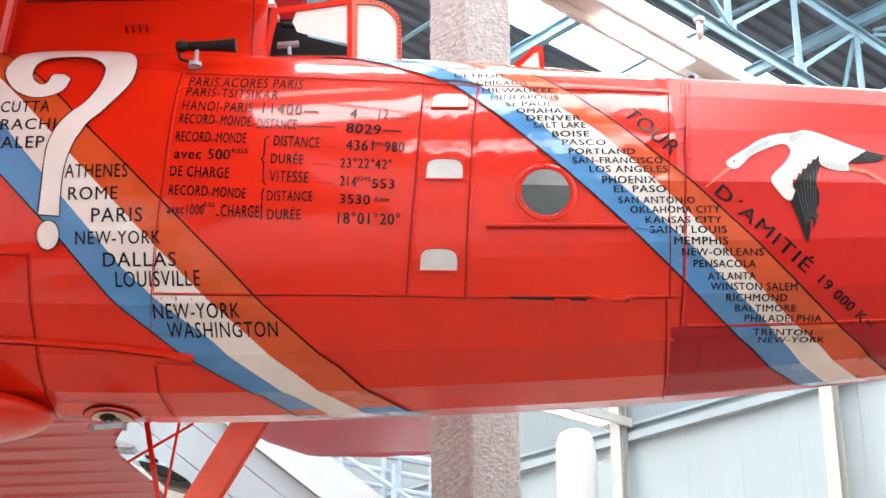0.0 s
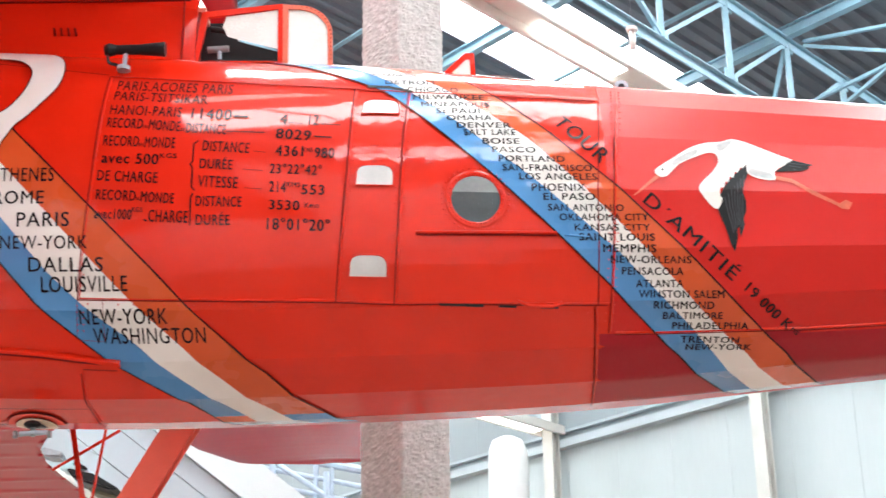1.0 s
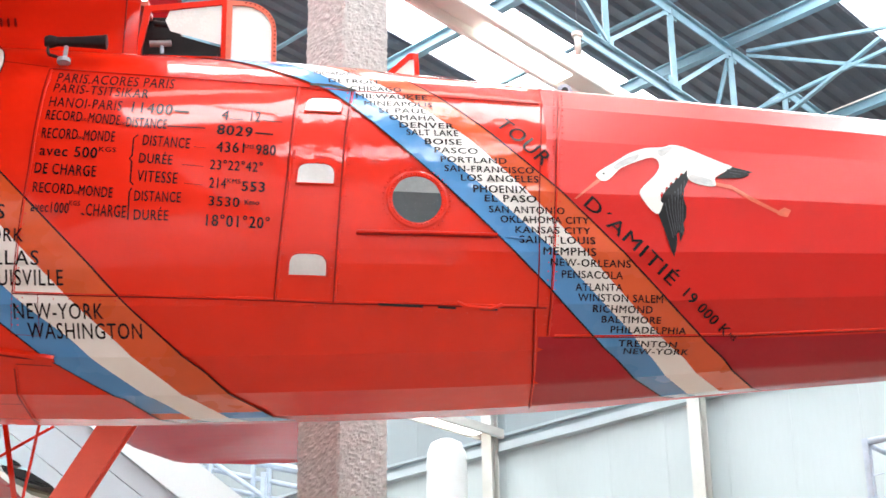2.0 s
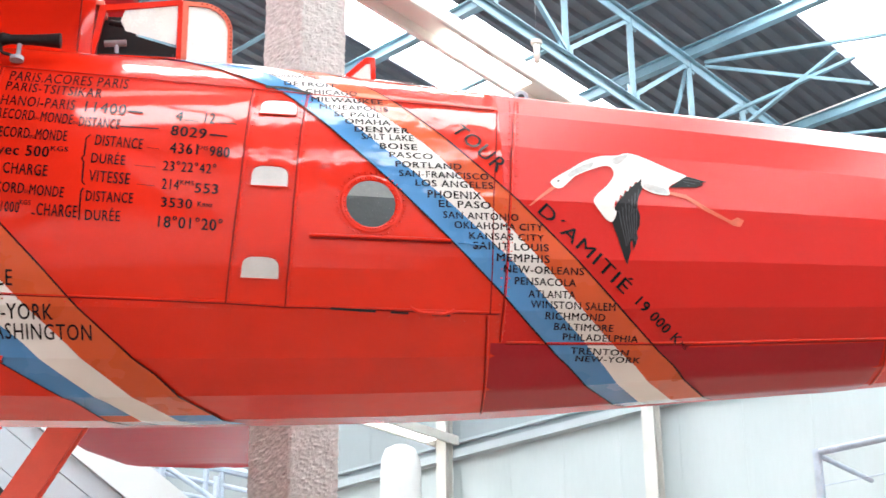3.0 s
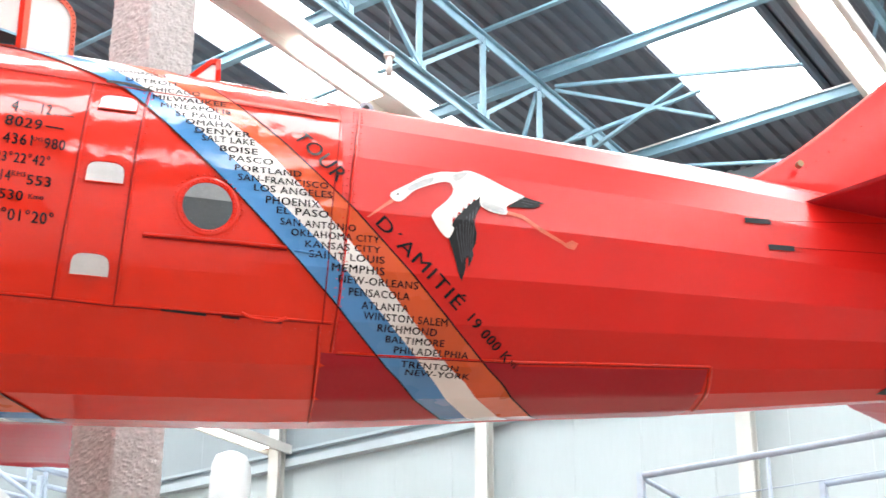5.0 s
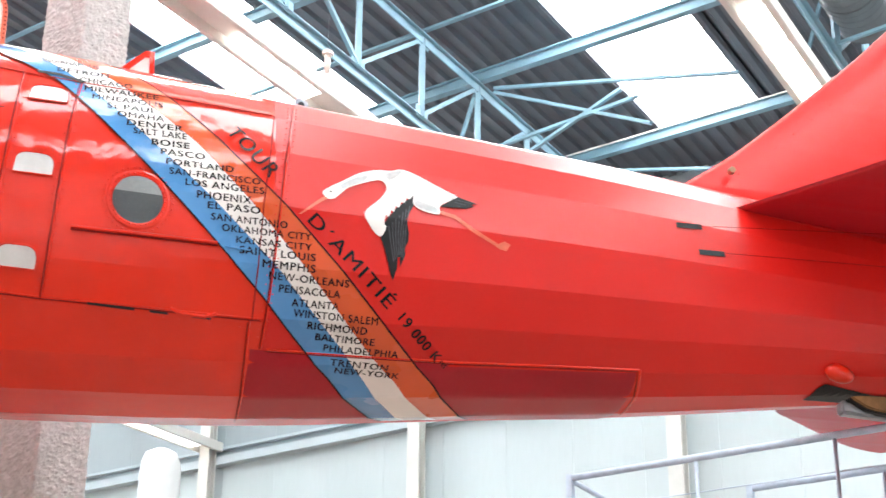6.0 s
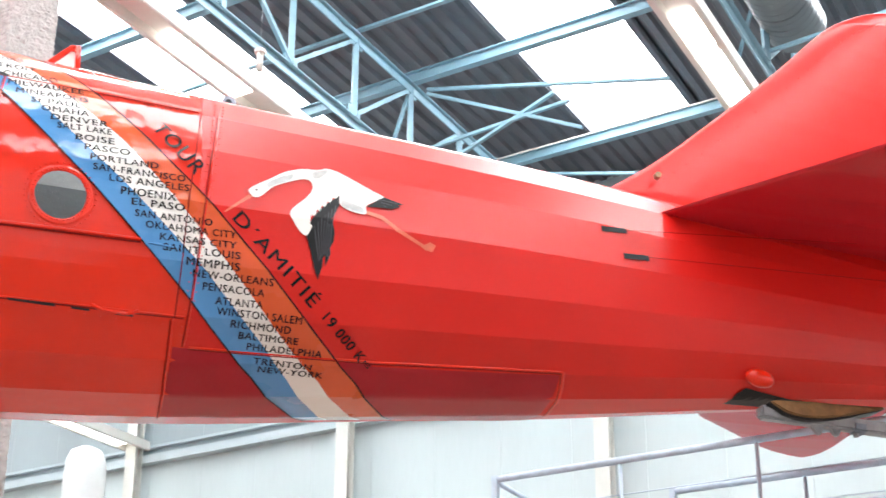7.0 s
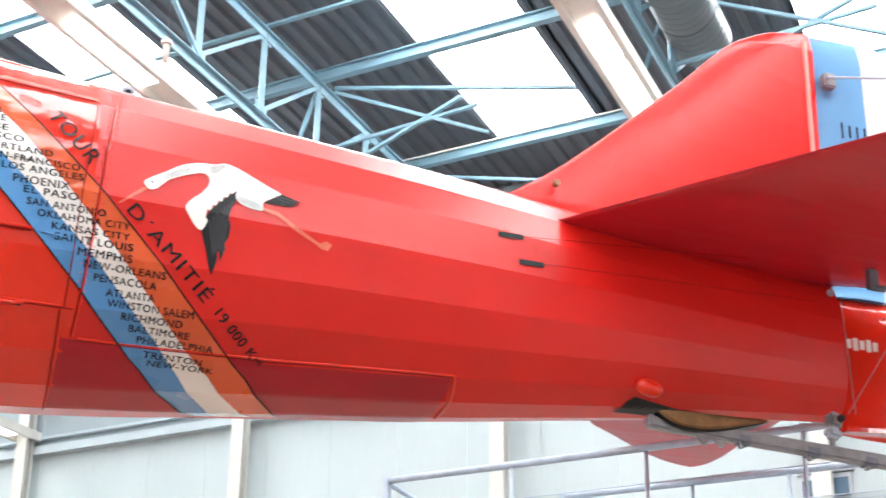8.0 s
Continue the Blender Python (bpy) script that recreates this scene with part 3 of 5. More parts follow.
for x, w, l in ((0.52, 0.62, 0.09), (0.75, 0.585, 0.09), (0.86, 0.565, 0.05)):
    ribbon("hatch_slot", [(x, w), (x + l, w - 0.01)], 0.016, 0.006, RED_DARK)


# porthole
def ring_on_skin(name, cx, cw, r0, r1, lift, material, parent, label="", high=0.0, n=48):
    verts, faces = [], []
    for i in range(n):
        a = 2 * math.pi * i / n
        for r, h in ((r0, 0), (r0 + (r1 - r0) * 0.25, high), (r0 + (r1 - r0) * 0.75, high), (r1, 0)):
            verts.append(skin(cx + r * math.cos(a), cw + r * math.sin(a), lift + h))
    for i in range(n):
        faces += [(4 * i + j, 4 * i + j + 1, 4 * ((i + 1) % n) + j + 1, 4 * ((i + 1) % n) + j) for j in range(3)]
    return sheet(name, verts, faces, material, parent, label)


port = tagged(new("porthole"), "round porthole with riveted red ring")
port.parent = plane
PX, PW, PR = 0.449, -0.05, 0.081
ring_on_skin("ring", PX, PW, PR, PR + 0.024, 0.002, RED, port, "riveted red ring", 0.003)
circle = [(PX + PR * 1.02 * math.cos(2 * math.pi * i / 40), PW + PR * 1.02 * math.sin(2 * math.pi * i / 40)) for i in range(40)]
patch("pane", circle, 0.005, glass("porthole_pane", (0.8, 0.84, 0.85)), port, "grey glass pane")
patch("port_backing", [p for p in circle if p[1] < PW + 0.032] , 0.0042, PORT_DARK, port, "dark lower interior")
# Pale sheet in the upper half paints the reflection in the glass.
patch("port_backing", [p for p in circle if p[1] > PW + 0.024], 0.0040, paint("pale_reflection", (0.36, 0.37, 0.375), 0.6, vary=0.2), port, "pale upper half, painted reflection")
bm = bmesh.new()
for i in range(32):
    a = 2 * math.pi * i / 32
    bmesh.ops.create_icosphere(bm, subdivisions=1, radius=0.0036, matrix=Matrix.Translation(Vector(skin(PX + (PR + 0.009) * math.cos(a), PW + (PR + 0.009) * math.sin(a), 0.012))))
for i in range(36):
    a = 2 * math.pi * i / 36
    bmesh.ops.create_icosphere(bm, subdivisions=1, radius=0.0034, matrix=Matrix.Translation(Vector(skin(PX + (PR + 0.033) * math.cos(a), PW + (PR + 0.033) * math.sin(a), 0.004))))
tagged(part("ring_rivets", bm, RED, port), kind="stuff")


# three small arched windows
def arched(cx, w0, half, high, lean):
    win = tagged(new("side_window"), "small arched window with frosted pane")
    win.parent = plane
    pts = [(cx - half, w0), (cx + half, w0)] + [(cx + half * math.copysign(abs(math.cos(a)) ** 0.55, math.cos(a)) + lean, w0 + high * (0.35 + 0.65 * math.sin(a) ** 0.7)) for a in np.linspace(0.0, math.pi, 17)]
    patch("pane", pts, 0.0055, PANE_GREY, win, "frosted white pane")
    ribbon("frame", pts + [pts[0]], 0.006, 0.005, RED, win, high=0.003)


arched(0.125, 0.285, 0.064, 0.072, 0.004)
arched(0.106, -0.007, 0.064, 0.076, 0.003)
arched(0.083, -0.326, 0.064, 0.076, 0.003)

# rear control slots and cables
for (x, w), (x2, w2) in (((2.413, 0.145), (2.521, 0.152)), ((2.498, 0.044), (2.607, 0.051))):
    ribbon("cable_slot", [(x, w), (x2, w2)], 0.022, 0.004, BLACK, label="black cable exit slot")
part("control_cable", rod(skin(2.5, 0.15, 0.012), (3.5, -0.36, 3.68), 0.0011, 6), RED_DARK, plane)
part("control_cable", rod(skin(2.59, 0.05, 0.012), (3.9, -0.22, 3.60), 0.0011, 6), RED_DARK, plane)


# ---- painted emblems ----
Q_IN = [(-1.251, 0.444), (-1.295, 0.44), (-1.305, 0.395), (-1.325, 0.382), (-1.353, 0.406), (-1.368, 0.448), (-1.365, 0.513), (-1.328, 0.562), (-1.258, 0.582), (-1.191, 0.578),
        (-1.139, 0.532), (-1.112, 0.471), (-1.118, 0.38), (-1.153, 0.298), (-1.201, 0.245), (-1.24, 0.185), (-1.262, 0.111), (-1.267, 0.042), (-1.268, -0.051), (-1.272, -0.149)]
Q_OUT = [(-1.223, 0.414), (-1.24, 0.350), (-1.296, 0.317), (-1.355, 0.316), (-1.419, 0.354), (-1.468, 0.438), (-1.469, 0.519), (-1.432, 0.630), (-1.29, 0.695), (-1.15, 0.695),
         (-1.069, 0.666), (-1.011, 0.558), (-1.004, 0.405), (-1.077, 0.268), (-1.128, 0.207), (-1.152, 0.16), (-1.17, 0.122), (-1.192, 0.035), (-1.198, -0.058), (-1.197, -0.154)]
qmark = tagged(new("question_mark"), "large white painted question mark with black outline")
qmark.parent = plane
q_in, q_out = curve_through(Q_IN, 5), curve_through(Q_OUT, 5)
q_line = q_in + q_out[::-1]
verts = [skin(*(a + (b - a) * i / 6), 0.0075) for a, b in zip(q_in, q_out) for i in range(7)]
faces = [(7 * j + i, 7 * j + i + 1, 7 * j + i + 8, 7 * j + i + 7) for j in range(len(q_in) - 1) for i in range(6)]
sheet("stroke", verts, faces, WHITE, qmark)
ribbon("outline", q_line + [q_line[0]], 0.004, 0.0085, INK, qmark, "thin black outline")
dot = [(-1.234 + 0.039 * math.cos(a), -0.219 + 0.051 * math.sin(a)) for a in np.linspace(0, 2 * math.pi, 29)[:-1]]
patch("dot", dot, 0.0075, WHITE, qmark)
ribbon("outline", dot + [dot[0]], 0.004, 0.0085, INK, qmark)

stork = tagged(new("stork_painting"), "painted flying stork in white, black and salmon")
stork.parent = plane
patch("body", curve_through([(1.065, 0.073), (1.091, 0.098), (1.136, 0.128), (1.189, 0.165), (1.249, 0.188), (1.309, 0.194), (1.347, 0.205), (1.398, 0.192), (1.463, 0.163), (1.513, 0.141), (1.553, 0.123), (1.525, 0.104),
               (1.485, 0.076), (1.483, 0.043), (1.424, 0.048), (1.389, 0.07), (1.388, 0.103), (1.375, 0.088), (1.365, 0.09), (1.355, 0.07), (1.345, 0.072), (1.337, 0.05), (1.325, 0.052), (1.318, 0.03), (1.308, 0.034), (1.30, 0.01),
               (1.288, 0.012), (1.285, -0.021), (1.292, -0.03), (1.277, -0.065), (1.255, -0.059), (1.23, -0.027), (1.213, 0.005), (1.229, 0.035), (1.264, 0.07), (1.289, 0.109), (1.287, 0.138), (1.262, 0.149),
               (1.209, 0.13), (1.157, 0.104), (1.134, 0.082), (1.107, 0.054), (1.082, 0.05)], 3, True), 0.0042, WHITE, stork)
patch("wing", [(1.388, 0.105), (1.39, 0.066), (1.362, 0.007), (1.374, -0.038), (1.372, -0.075), (1.36, -0.10), (1.364, -0.12), (1.346, -0.168), (1.344, -0.13), (1.337, -0.136), (1.336, -0.17), (1.324, -0.216), (1.313, -0.195), (1.293, -0.123), (1.273, -0.066), (1.283, -0.02), (1.294, 0.002), (1.334, 0.055)], 0.0038, BLACK, stork)
patch("tail", [(1.553, 0.123), (1.626, 0.105), (1.605, 0.10), (1.61, 0.092), (1.583, 0.08), (1.485, 0.074), (1.525, 0.104)], 0.0046, BLACK, stork)
patch("beak", [(1.082, 0.05), (1.068, 0.056), (0.985, -0.022), (0.993, -0.022)], 0.0036, SALMON, stork)
patch("leg", [(1.484, 0.060), (1.543, 0.049), (1.613, 0.003), (1.701, -0.040), (1.724, -0.027), (1.747, -0.037), (1.733, -0.062), (1.707, -0.059), (1.690, -0.048), (1.605, -0.009), (1.541, 0.033), (1.484, 0.046)], 0.0036, SALMON, stork)

patch("eye", [(1.093 + 0.004 * math.cos(a), 0.078 + 0.004 * math.sin(a)) for a in np.linspace(0, 2 * math.pi, 11)[:-1]], 0.0055, BLACK, stork)
GREY_FEATHER = paint("grey_feather_paint", (0.50, 0.50, 0.50), 0.4, vary=0.2, scale=60)
SLATE = paint("slate_feather_paint", (0.045, 0.048, 0.06), 0.4, vary=0.3, scale=60)
patch("shading", curve_through([(1.40, 0.085), (1.44, 0.078), (1.475, 0.065), (1.478, 0.048), (1.43, 0.052), (1.395, 0.066)], 3, True), 0.0052, GREY_FEATHER, stork, "pale grey shading")
patch("shading", curve_through([(1.13, 0.112), (1.17, 0.140), (1.22, 0.162), (1.21, 0.138), (1.16, 0.110), (1.135, 0.095)], 3, True), 0.0052, GREY_FEATHER, stork)
patch("shading", curve_through([(1.29, 0.180), (1.345, 0.198), (1.33, 0.175), (1.30, 0.155)], 3, True), 0.0052, GREY_FEATHER, stork)
for i in range(7):
    f = i / 6
    ribbon("feather", [(1.375 - 0.075 * f, 0.06 - 0.085 * f), (1.362 - 0.055 * f, -0.02 - 0.05 * f), (1.357 - 0.034 * f, -0.12 - 0.05 * abs(f - 0.4))], 0.0035, 0.0046, SLATE, stork)
for i in range(6):
    f = i / 5
    ribbon("feather", [(1.33 - 0.05 * f, 0.11 - 0.10 * f), (1.352 - 0.055 * f, 0.082 - 0.075 * f)], 0.0025, 0.0050, GREY_FEATHER, stork)
for i in range(3):
    ribbon("feather", [(1.53 + 0.01 * i, 0.112 - 0.012 * i), (1.60 - 0.02 * i, 0.104 - 0.010 * i)], 0.003, 0.0052, SLATE, stork)

# ---- lettering ----
QUEUE = []


def letter(text, x, w, length, angle, height, lift=0.0065):
    QUEUE.append((text, x, w, length, angle, height, lift))


# cities on the forward band
letter("CUTTA", -1.447, 0.244, 0.173, 2.2, 0.051)
letter("RACHI", -1.435, 0.169, 0.192, 1.9, 0.046)
letter("ALEP", -1.425, 0.094, 0.152, 1.9, 0.048)
letter("ATHENES", -1.190, -0.012, 0.216, 1.7, 0.049)
letter("ROME", -1.172, -0.094, 0.170, 1.9, 0.047)
letter("PARIS", -1.088, -0.171, 0.175, 1.8, 0.050)
letter("NEW-YORK", -1.140, -0.248, 0.291, 1.5, 0.045)
letter("DALLAS", -1.045, -0.321, 0.249, 1.3, 0.048)
letter("LOUISVILLE", -1.003, -0.389, 0.287, 1.8, 0.053)
letter("NEW-YORK", -0.879, -0.495, 0.293, 1.4, 0.053)
letter("WASHINGTON", -0.837, -0.563, 0.375, 1.1, 0.056)
# records panel
letter("PARIS.ACORES PARIS", -0.799, 0.385, 0.406, -2.0, 0.054)
letter("PARIS-TSITSIKAR", -0.803, 0.333, 0.327, -2.9, 0.045)
letter("HANOI-PARIS", -0.809, 0.265, 0.248, -2.4, 0.045)
letter("11400", -0.527, 0.252, 0.139, -3.2, 0.047)
letter("4", -0.221, 0.230, 0.026, -5.1, 0.046)
letter("12", -0.121, 0.228, 0.034, -3.8, 0.046)
letter("RECORD", -0.813, 0.207, 0.123, -2.3, 0.042)
letter("MONDE", -0.669, 0.200, 0.107, -3.8, 0.042)
letter("DISTANCE", -0.540, 0.188, 0.137, -2.1, 0.041)
letter("8029", -0.232, 0.169, 0.121, -4.1, 0.041)
letter("RECORD", -0.818, 0.132, 0.121, -1.1, 0.041)
letter("MONDE", -0.677, 0.127, 0.104, -1.2, 0.042)
letter("DISTANCE", -0.479, 0.116, 0.159, -3.3, 0.041)
letter("4361", -0.230, 0.098, 0.095, -0.9, 0.041)
letter("980", -0.097, 0.093, 0.068, -1.4, 0.040)
letter("avec 500", -0.819, 0.065, 0.193, -1.3, 0.040)
letter("DURÉE", -0.486, 0.048, 0.112, -2.2, 0.037)
letter("23°22°42°", -0.248, 0.031, 0.177, -1.7, 0.037)
letter("KGS", -0.622, 0.086, 0.058, -1.5, 0.018)
letter("DU", -0.690, 0.206, 0.018, -2, 0.012)
letter("DU", -0.697, 0.131, 0.018, -2, 0.012)
letter("DU", -0.694, -0.072, 0.016, -2, 0.012)
letter("DE", -0.560, 0.194, 0.018, -2, 0.012)
letter("KGS", -0.706, -0.112, 0.036, -2, 0.016)
letter("KMS", -0.188, -0.016, 0.046, -2, 0.016)
letter("KMS", -0.138, 0.116, 0.036, -2, 0.016)
letter("DE CHARGE", -0.829, -0.001, 0.204, -1.8, 0.038)
letter("VITESSE", -0.489, -0.018, 0.135, -2.6, 0.038)
letter("214", -0.248, -0.036, 0.057, -1.7, 0.038)
letter("553", -0.139, -0.044, 0.078, -1.1, 0.037)
letter("RECORD", -0.829, -0.070, 0.134, -1.7, 0.037)
letter("MONDE", -0.678, -0.076, 0.112, -3.1, 0.037)
letter("DISTANCE", -0.493, -0.090, 0.154, -0.7, 0.037)
letter("3530", -0.247, -0.099, 0.103, -1.9, 0.034)
letter("Kmo", -0.127, -0.093, 0.049, 0.4, 0.018)
letter("avec1000", -0.831, -0.137, 0.125, -1.7, 0.036)
letter("CHARGE", -0.650, -0.146, 0.132, -1.7, 0.042)
letter("DURÉE", -0.491, -0.156, 0.114, 0.1, 0.036)
letter("18°01°20°", -0.253, -0.169, 0.211, -1.2, 0.039)
# cities on the aft band
letter("INDIANAPOLIS", 0.089, 0.511, 0.190, 3.4, 0.037)
letter("DETROIT", 0.142, 0.453, 0.183, 2.0, 0.032)
letter("CHICAGO", 0.220, 0.405, 0.180, 2.2, 0.031)
letter("MILWAUKEE", 0.240, 0.361, 0.250, 2.3, 0.027)
letter("MINEAPOLIS", 0.269, 0.324, 0.239, 2.1, 0.025)
letter("St PAUL", 0.320, 0.291, 0.167, 2.1, 0.025)
letter("OMAHA", 0.357, 0.259, 0.158, 2.1, 0.025)
letter("DENVER", 0.391, 0.226, 0.189, 1.9, 0.025)
letter("SALT LAKE", 0.415, 0.195, 0.179, 1.8, 0.025)
letter("BOISE", 0.478, 0.160, 0.128, 1.7, 0.024)
letter("PASCO", 0.510, 0.127, 0.150, 1.6, 0.023)
letter("PORTLAND", 0.531, 0.092, 0.227, 1.6, 0.023)
letter("SAN-FRANCISCO", 0.543, 0.057, 0.307, 1.5, 0.024)
letter("LOS ANGELES", 0.599, 0.024, 0.266, 1.5, 0.025)
letter("PHOENIX", 0.640, -0.015, 0.183, 1.5, 0.025)
letter("EL PASO", 0.678, -0.047, 0.177, 1.5, 0.025)
letter("SAN ANTONIO", 0.692, -0.085, 0.258, 1.2, 0.024)
letter("OKLAHOMA CITY", 0.730, -0.118, 0.303, 1.3, 0.024)
letter("KANSAS CITY", 0.780, -0.152, 0.257, 1.2, 0.023)
letter("SAINT LOUIS", 0.793, -0.186, 0.259, 0.9, 0.025)
letter("MEMPHIS", 0.873, -0.222, 0.181, 0.5, 0.025)
letter("NEW-ORLEANS", 0.898, -0.258, 0.275, 0.3, 0.025)
letter("PENSACOLA", 0.936, -0.297, 0.210, 0.3, 0.025)
letter("ATLANTA", 0.983, -0.339, 0.162, 0.9, 0.025)
letter("WINSTON SALEM", 0.992, -0.373, 0.293, 0.2, 0.025)
letter("RICHMOND", 1.044, -0.410, 0.208, -0.2, 0.027)
letter("BALTIMORE", 1.076, -0.447, 0.207, -0.2, 0.025)
letter("PHILADELPHIA", 1.109, -0.484, 0.265, -0.3, 0.025)
letter("TRENTON", 1.139, -0.532, 0.206, -1.4, 0.023)
letter("NEW-YORK", 1.160, -0.566, 0.232, -1.6, 0.027)
letter("TOUR", 0.722, 0.264, 0.230, -46.9, 0.058)
letter("D´AMITIÉ", 1.014, -0.045, 0.403, -42.4, 0.049)
letter("19 000 K", 1.352, -0.345, 0.215, -42.7, 0.037)
letter("MS", 1.522, -0.487, 0.030, -42.7, 0.016)


def islands(bm):
    """The separate strokes of a line of text, as lists of faces."""
    left, out = set(bm.faces), []
    while left:
        group, todo = [], [left.pop()]
        while todo:
            f = todo.pop()
            group.append(f)
            for e in f.edges:
                for g in e.link_faces:
                    if g in left:
                        left.remove(g)
                        todo.append(g)
        out.append(group)
    return out


def embolden(bm, by):
    """Push the rims of the strokes outwards."""
    push = {}
    for e in bm.edges:
        if len(e.link_faces) == 1:
            a, b = e.verts
            d = (b.co - a.co)
            n = Vector((d.y, -d.x, 0)).normalized()
            if n.dot(e.link_faces[0].calc_center_median() - a.co) > 0:
                n = -n
            for v in e.verts:
                push[v] = push.get(v, Vector()) + n
    for v, n in push.items():
        if n.length > 1e-6:
            n = n.normalized()
            v.co += Vector((n.x * 1.5, n.y * 0.7, 0)) * by


def cut_letters():
    made = []
    for q in QUEUE:
        cu = bpy.data.curves.new("lettering", "FONT")
        cu.body, cu.size, cu.resolution_u, cu.space_character = q[0], 1.0, 3, 1.12
        made.append(new("lettering", cu))
    bpy.context.view_layer.update()
    dg = bpy.context.evaluated_depsgraph_get()
    for ob, (text, x, w, length, angle, height, lift) in zip(made, QUEUE):
        me = bpy.data.meshes.new_from_object(ob.evaluated_get(dg))
        bm = bmesh.new()
        bm.from_mesh(me)
        bpy.data.meshes.remove(me)
        bmesh.ops.remove_doubles(bm, verts=bm.verts[:], dist=1e-5)
        embolden(bm, 0.008 if height > 0.0432 else 0.016 if height > 0.03 else 0.020)
        lo, hi = min(v.co.x for v in bm.verts), max(v.co.x for v in bm.verts)
        ca, sa = math.cos(radians(angle)), math.sin(radians(angle))
        for v in bm.verts:
            a, b = (v.co.x - lo) / (hi - lo) * length, v.co.y / 0.70 * height
            v.co = (x + a * ca - b * sa, w + a * sa + b * ca, 0)
        for _ in range(4):
            long = [e for e in bm.edges if e.calc_length() > 0.016]
            if not long:
                break
            bmesh.ops.subdivide_edges(bm, edges=long, cuts=1)
            bmesh.ops.triangulate(bm, faces=bm.faces[:])
        line = tagged(new("lettering"), "black hand-painted capitals")
        line.parent = plane
        for group in islands(bm):
            index, verts, faces = {}, [], []
            for f in group:
                row = []
                for v in f.verts:
                    if v not in index:
                        index[v] = len(verts)
                        verts.append(skin(v.co.x, v.co.y, lift))
                    row.append(index[v])
                faces.append(row)
            sheet("letter", verts, faces, INK, line)
        bm.free()
    for ob in made:
        cu = ob.data
        bpy.data.objects.remove(ob)
        bpy.data.curves.remove(cu)


cut_letters()
# writing too faint to read, and braces
for x, w, l, h in ((-0.38, 0.262, 0.05, 0.014), (-0.19, 0.235, 0.05, 0.007), (-0.08, 0.232, 0.07, 0.007), (-0.40, 0.195, 0.13, 0.008), (-0.10, 0.178, 0.06, 0.012),
                   (-0.305, 0.115, 0.04, 0.003), (-0.34, 0.045, 0.07, 0.003), (-0.33, -0.022, 0.06, 0.003),
                   (-0.665, -0.14, 0.012, 0.010)):
    ribbon("faint_writing", [(x, w), (x + l, w - 0.004)], h * 0.55, 0.0065, INK)
ribbon("brace_mark", [(-0.495, 0.155), (-0.509, 0.14), (-0.509, 0.075), (-0.517, 0.062), (-0.509, 0.05), (-0.509, -0.02), (-0.498, -0.034)], 0.005, 0.0065, INK)
ribbon("brace_mark", [(-0.503, -0.045), (-0.510, -0.06), (-0.510, -0.158)], 0.005, 0.0065, INK)


# ---- wings ----
def aerofoil(outline_le, outline_te, z0, thick, ribs, name, parent, rib_high=0.006, camber=0.06):
    """A ribbed wing between a front and a rear edge x(y); the ribs run along x."""
    y0, y1 = outline_le[0][0], outline_le[-1][0]
    ys, n = [], 10
    count = int(round((y1 - y0) / ribs)) * n
    ys = [y0 + (y1 - y0) * i / count for i in range(count + 1)]
    cs = [0.5 * (1 - math.cos(math.pi * i / 12)) for i in range(13)]
    verts, faces = [], []
    for i, y in enumerate(ys):
        le = np.interp(y, *zip(*outline_le))
        te = np.interp(y, *zip(*outline_te))
        chord = max(te - le, 0.02)
        h = thick * min(1.0, chord / 1.2)
        ridge = rib_high * (1 if i % n == 0 else 0.3 if i % n in (1, n - 1) else 0)
        for side in (1, -1):
            for c in cs if side > 0 else reversed(cs):
                half = h * 1.5 * (math.sqrt(c) - c) * 1.6 if c < 1 else 0.0
                verts.append((le + chord * c, y, z0 + camber * (4 * c * (1 - c)) * min(1, chord) + side * half + (side * ridge * min(1, 4 * (1 - c)) if 0 < c < 1 else 0)))
    m = 26
    for i in range(len(ys) - 1):
        for j in range(m):
            faces.append((i * m + j, i * m + (j + 1) % m, (i + 1) * m + (j + 1) % m, (i + 1) * m + j))
    faces.append(tuple(range(m)))
    faces.append(tuple((len(ys) - 1) * m + j for j in range(m)))
    return sheet(name, verts, faces, RED_WING_SHADE, parent, "crimson doped fabric over ribs, underside shade painted in", smooth=True)


up_le = [(-8.26, -0.75), (-8.1, -1.45), (-7.6, -1.75), (-7.0, -1.92), (-6.0, -2.05), (6.0, -2.05), (7.0, -1.92), (7.6, -1.75), (8.1, -1.45), (8.26, -0.75)]
up_te = [(-8.26, -0.5), (-8.15, -0.22), (-7.8, -0.10), (-3.0, -0.66), (-0.8, -0.74), (-0.45, -0.50), (0.45, -0.50), (0.8, -0.74), (3.0, -0.66), (7.8, -0.10), (8.15, -0.22), (8.26, -0.5)]
aerofoil(up_le, up_te, 4.70, 0.10, 0.3, "upper_wing", plane, 0.001)
lo_le = [(0.0, -2.75), (4.5, -2.75), (5.3, -2.4), (5.6, -1.9)]
lo_te = [(0.0, -1.0), (0.3, -1.144), (0.495, -1.219), (0.705, -1.247), (0.932, -1.237), (1.176, -1.218), (1.498, -1.228), (2.2, -1.12), (4.8, -1.1), (5.4, -1.4), (5.6, -1.7)]
aerofoil(lo_le, lo_te, 2.85, 0.08, 0.2, "lower_wing", plane, 0.011, 0.03)
aerofoil([(-y, x) for y, x in reversed(lo_le)], [(-y, x - 0.42 * (y < 3)) for y, x in reversed(lo_te)], 2.85, 0.08, 0.2, "lower_wing", plane, 0.011, 0.03)

# wing root fairing on the side
bm = bmesh.new()
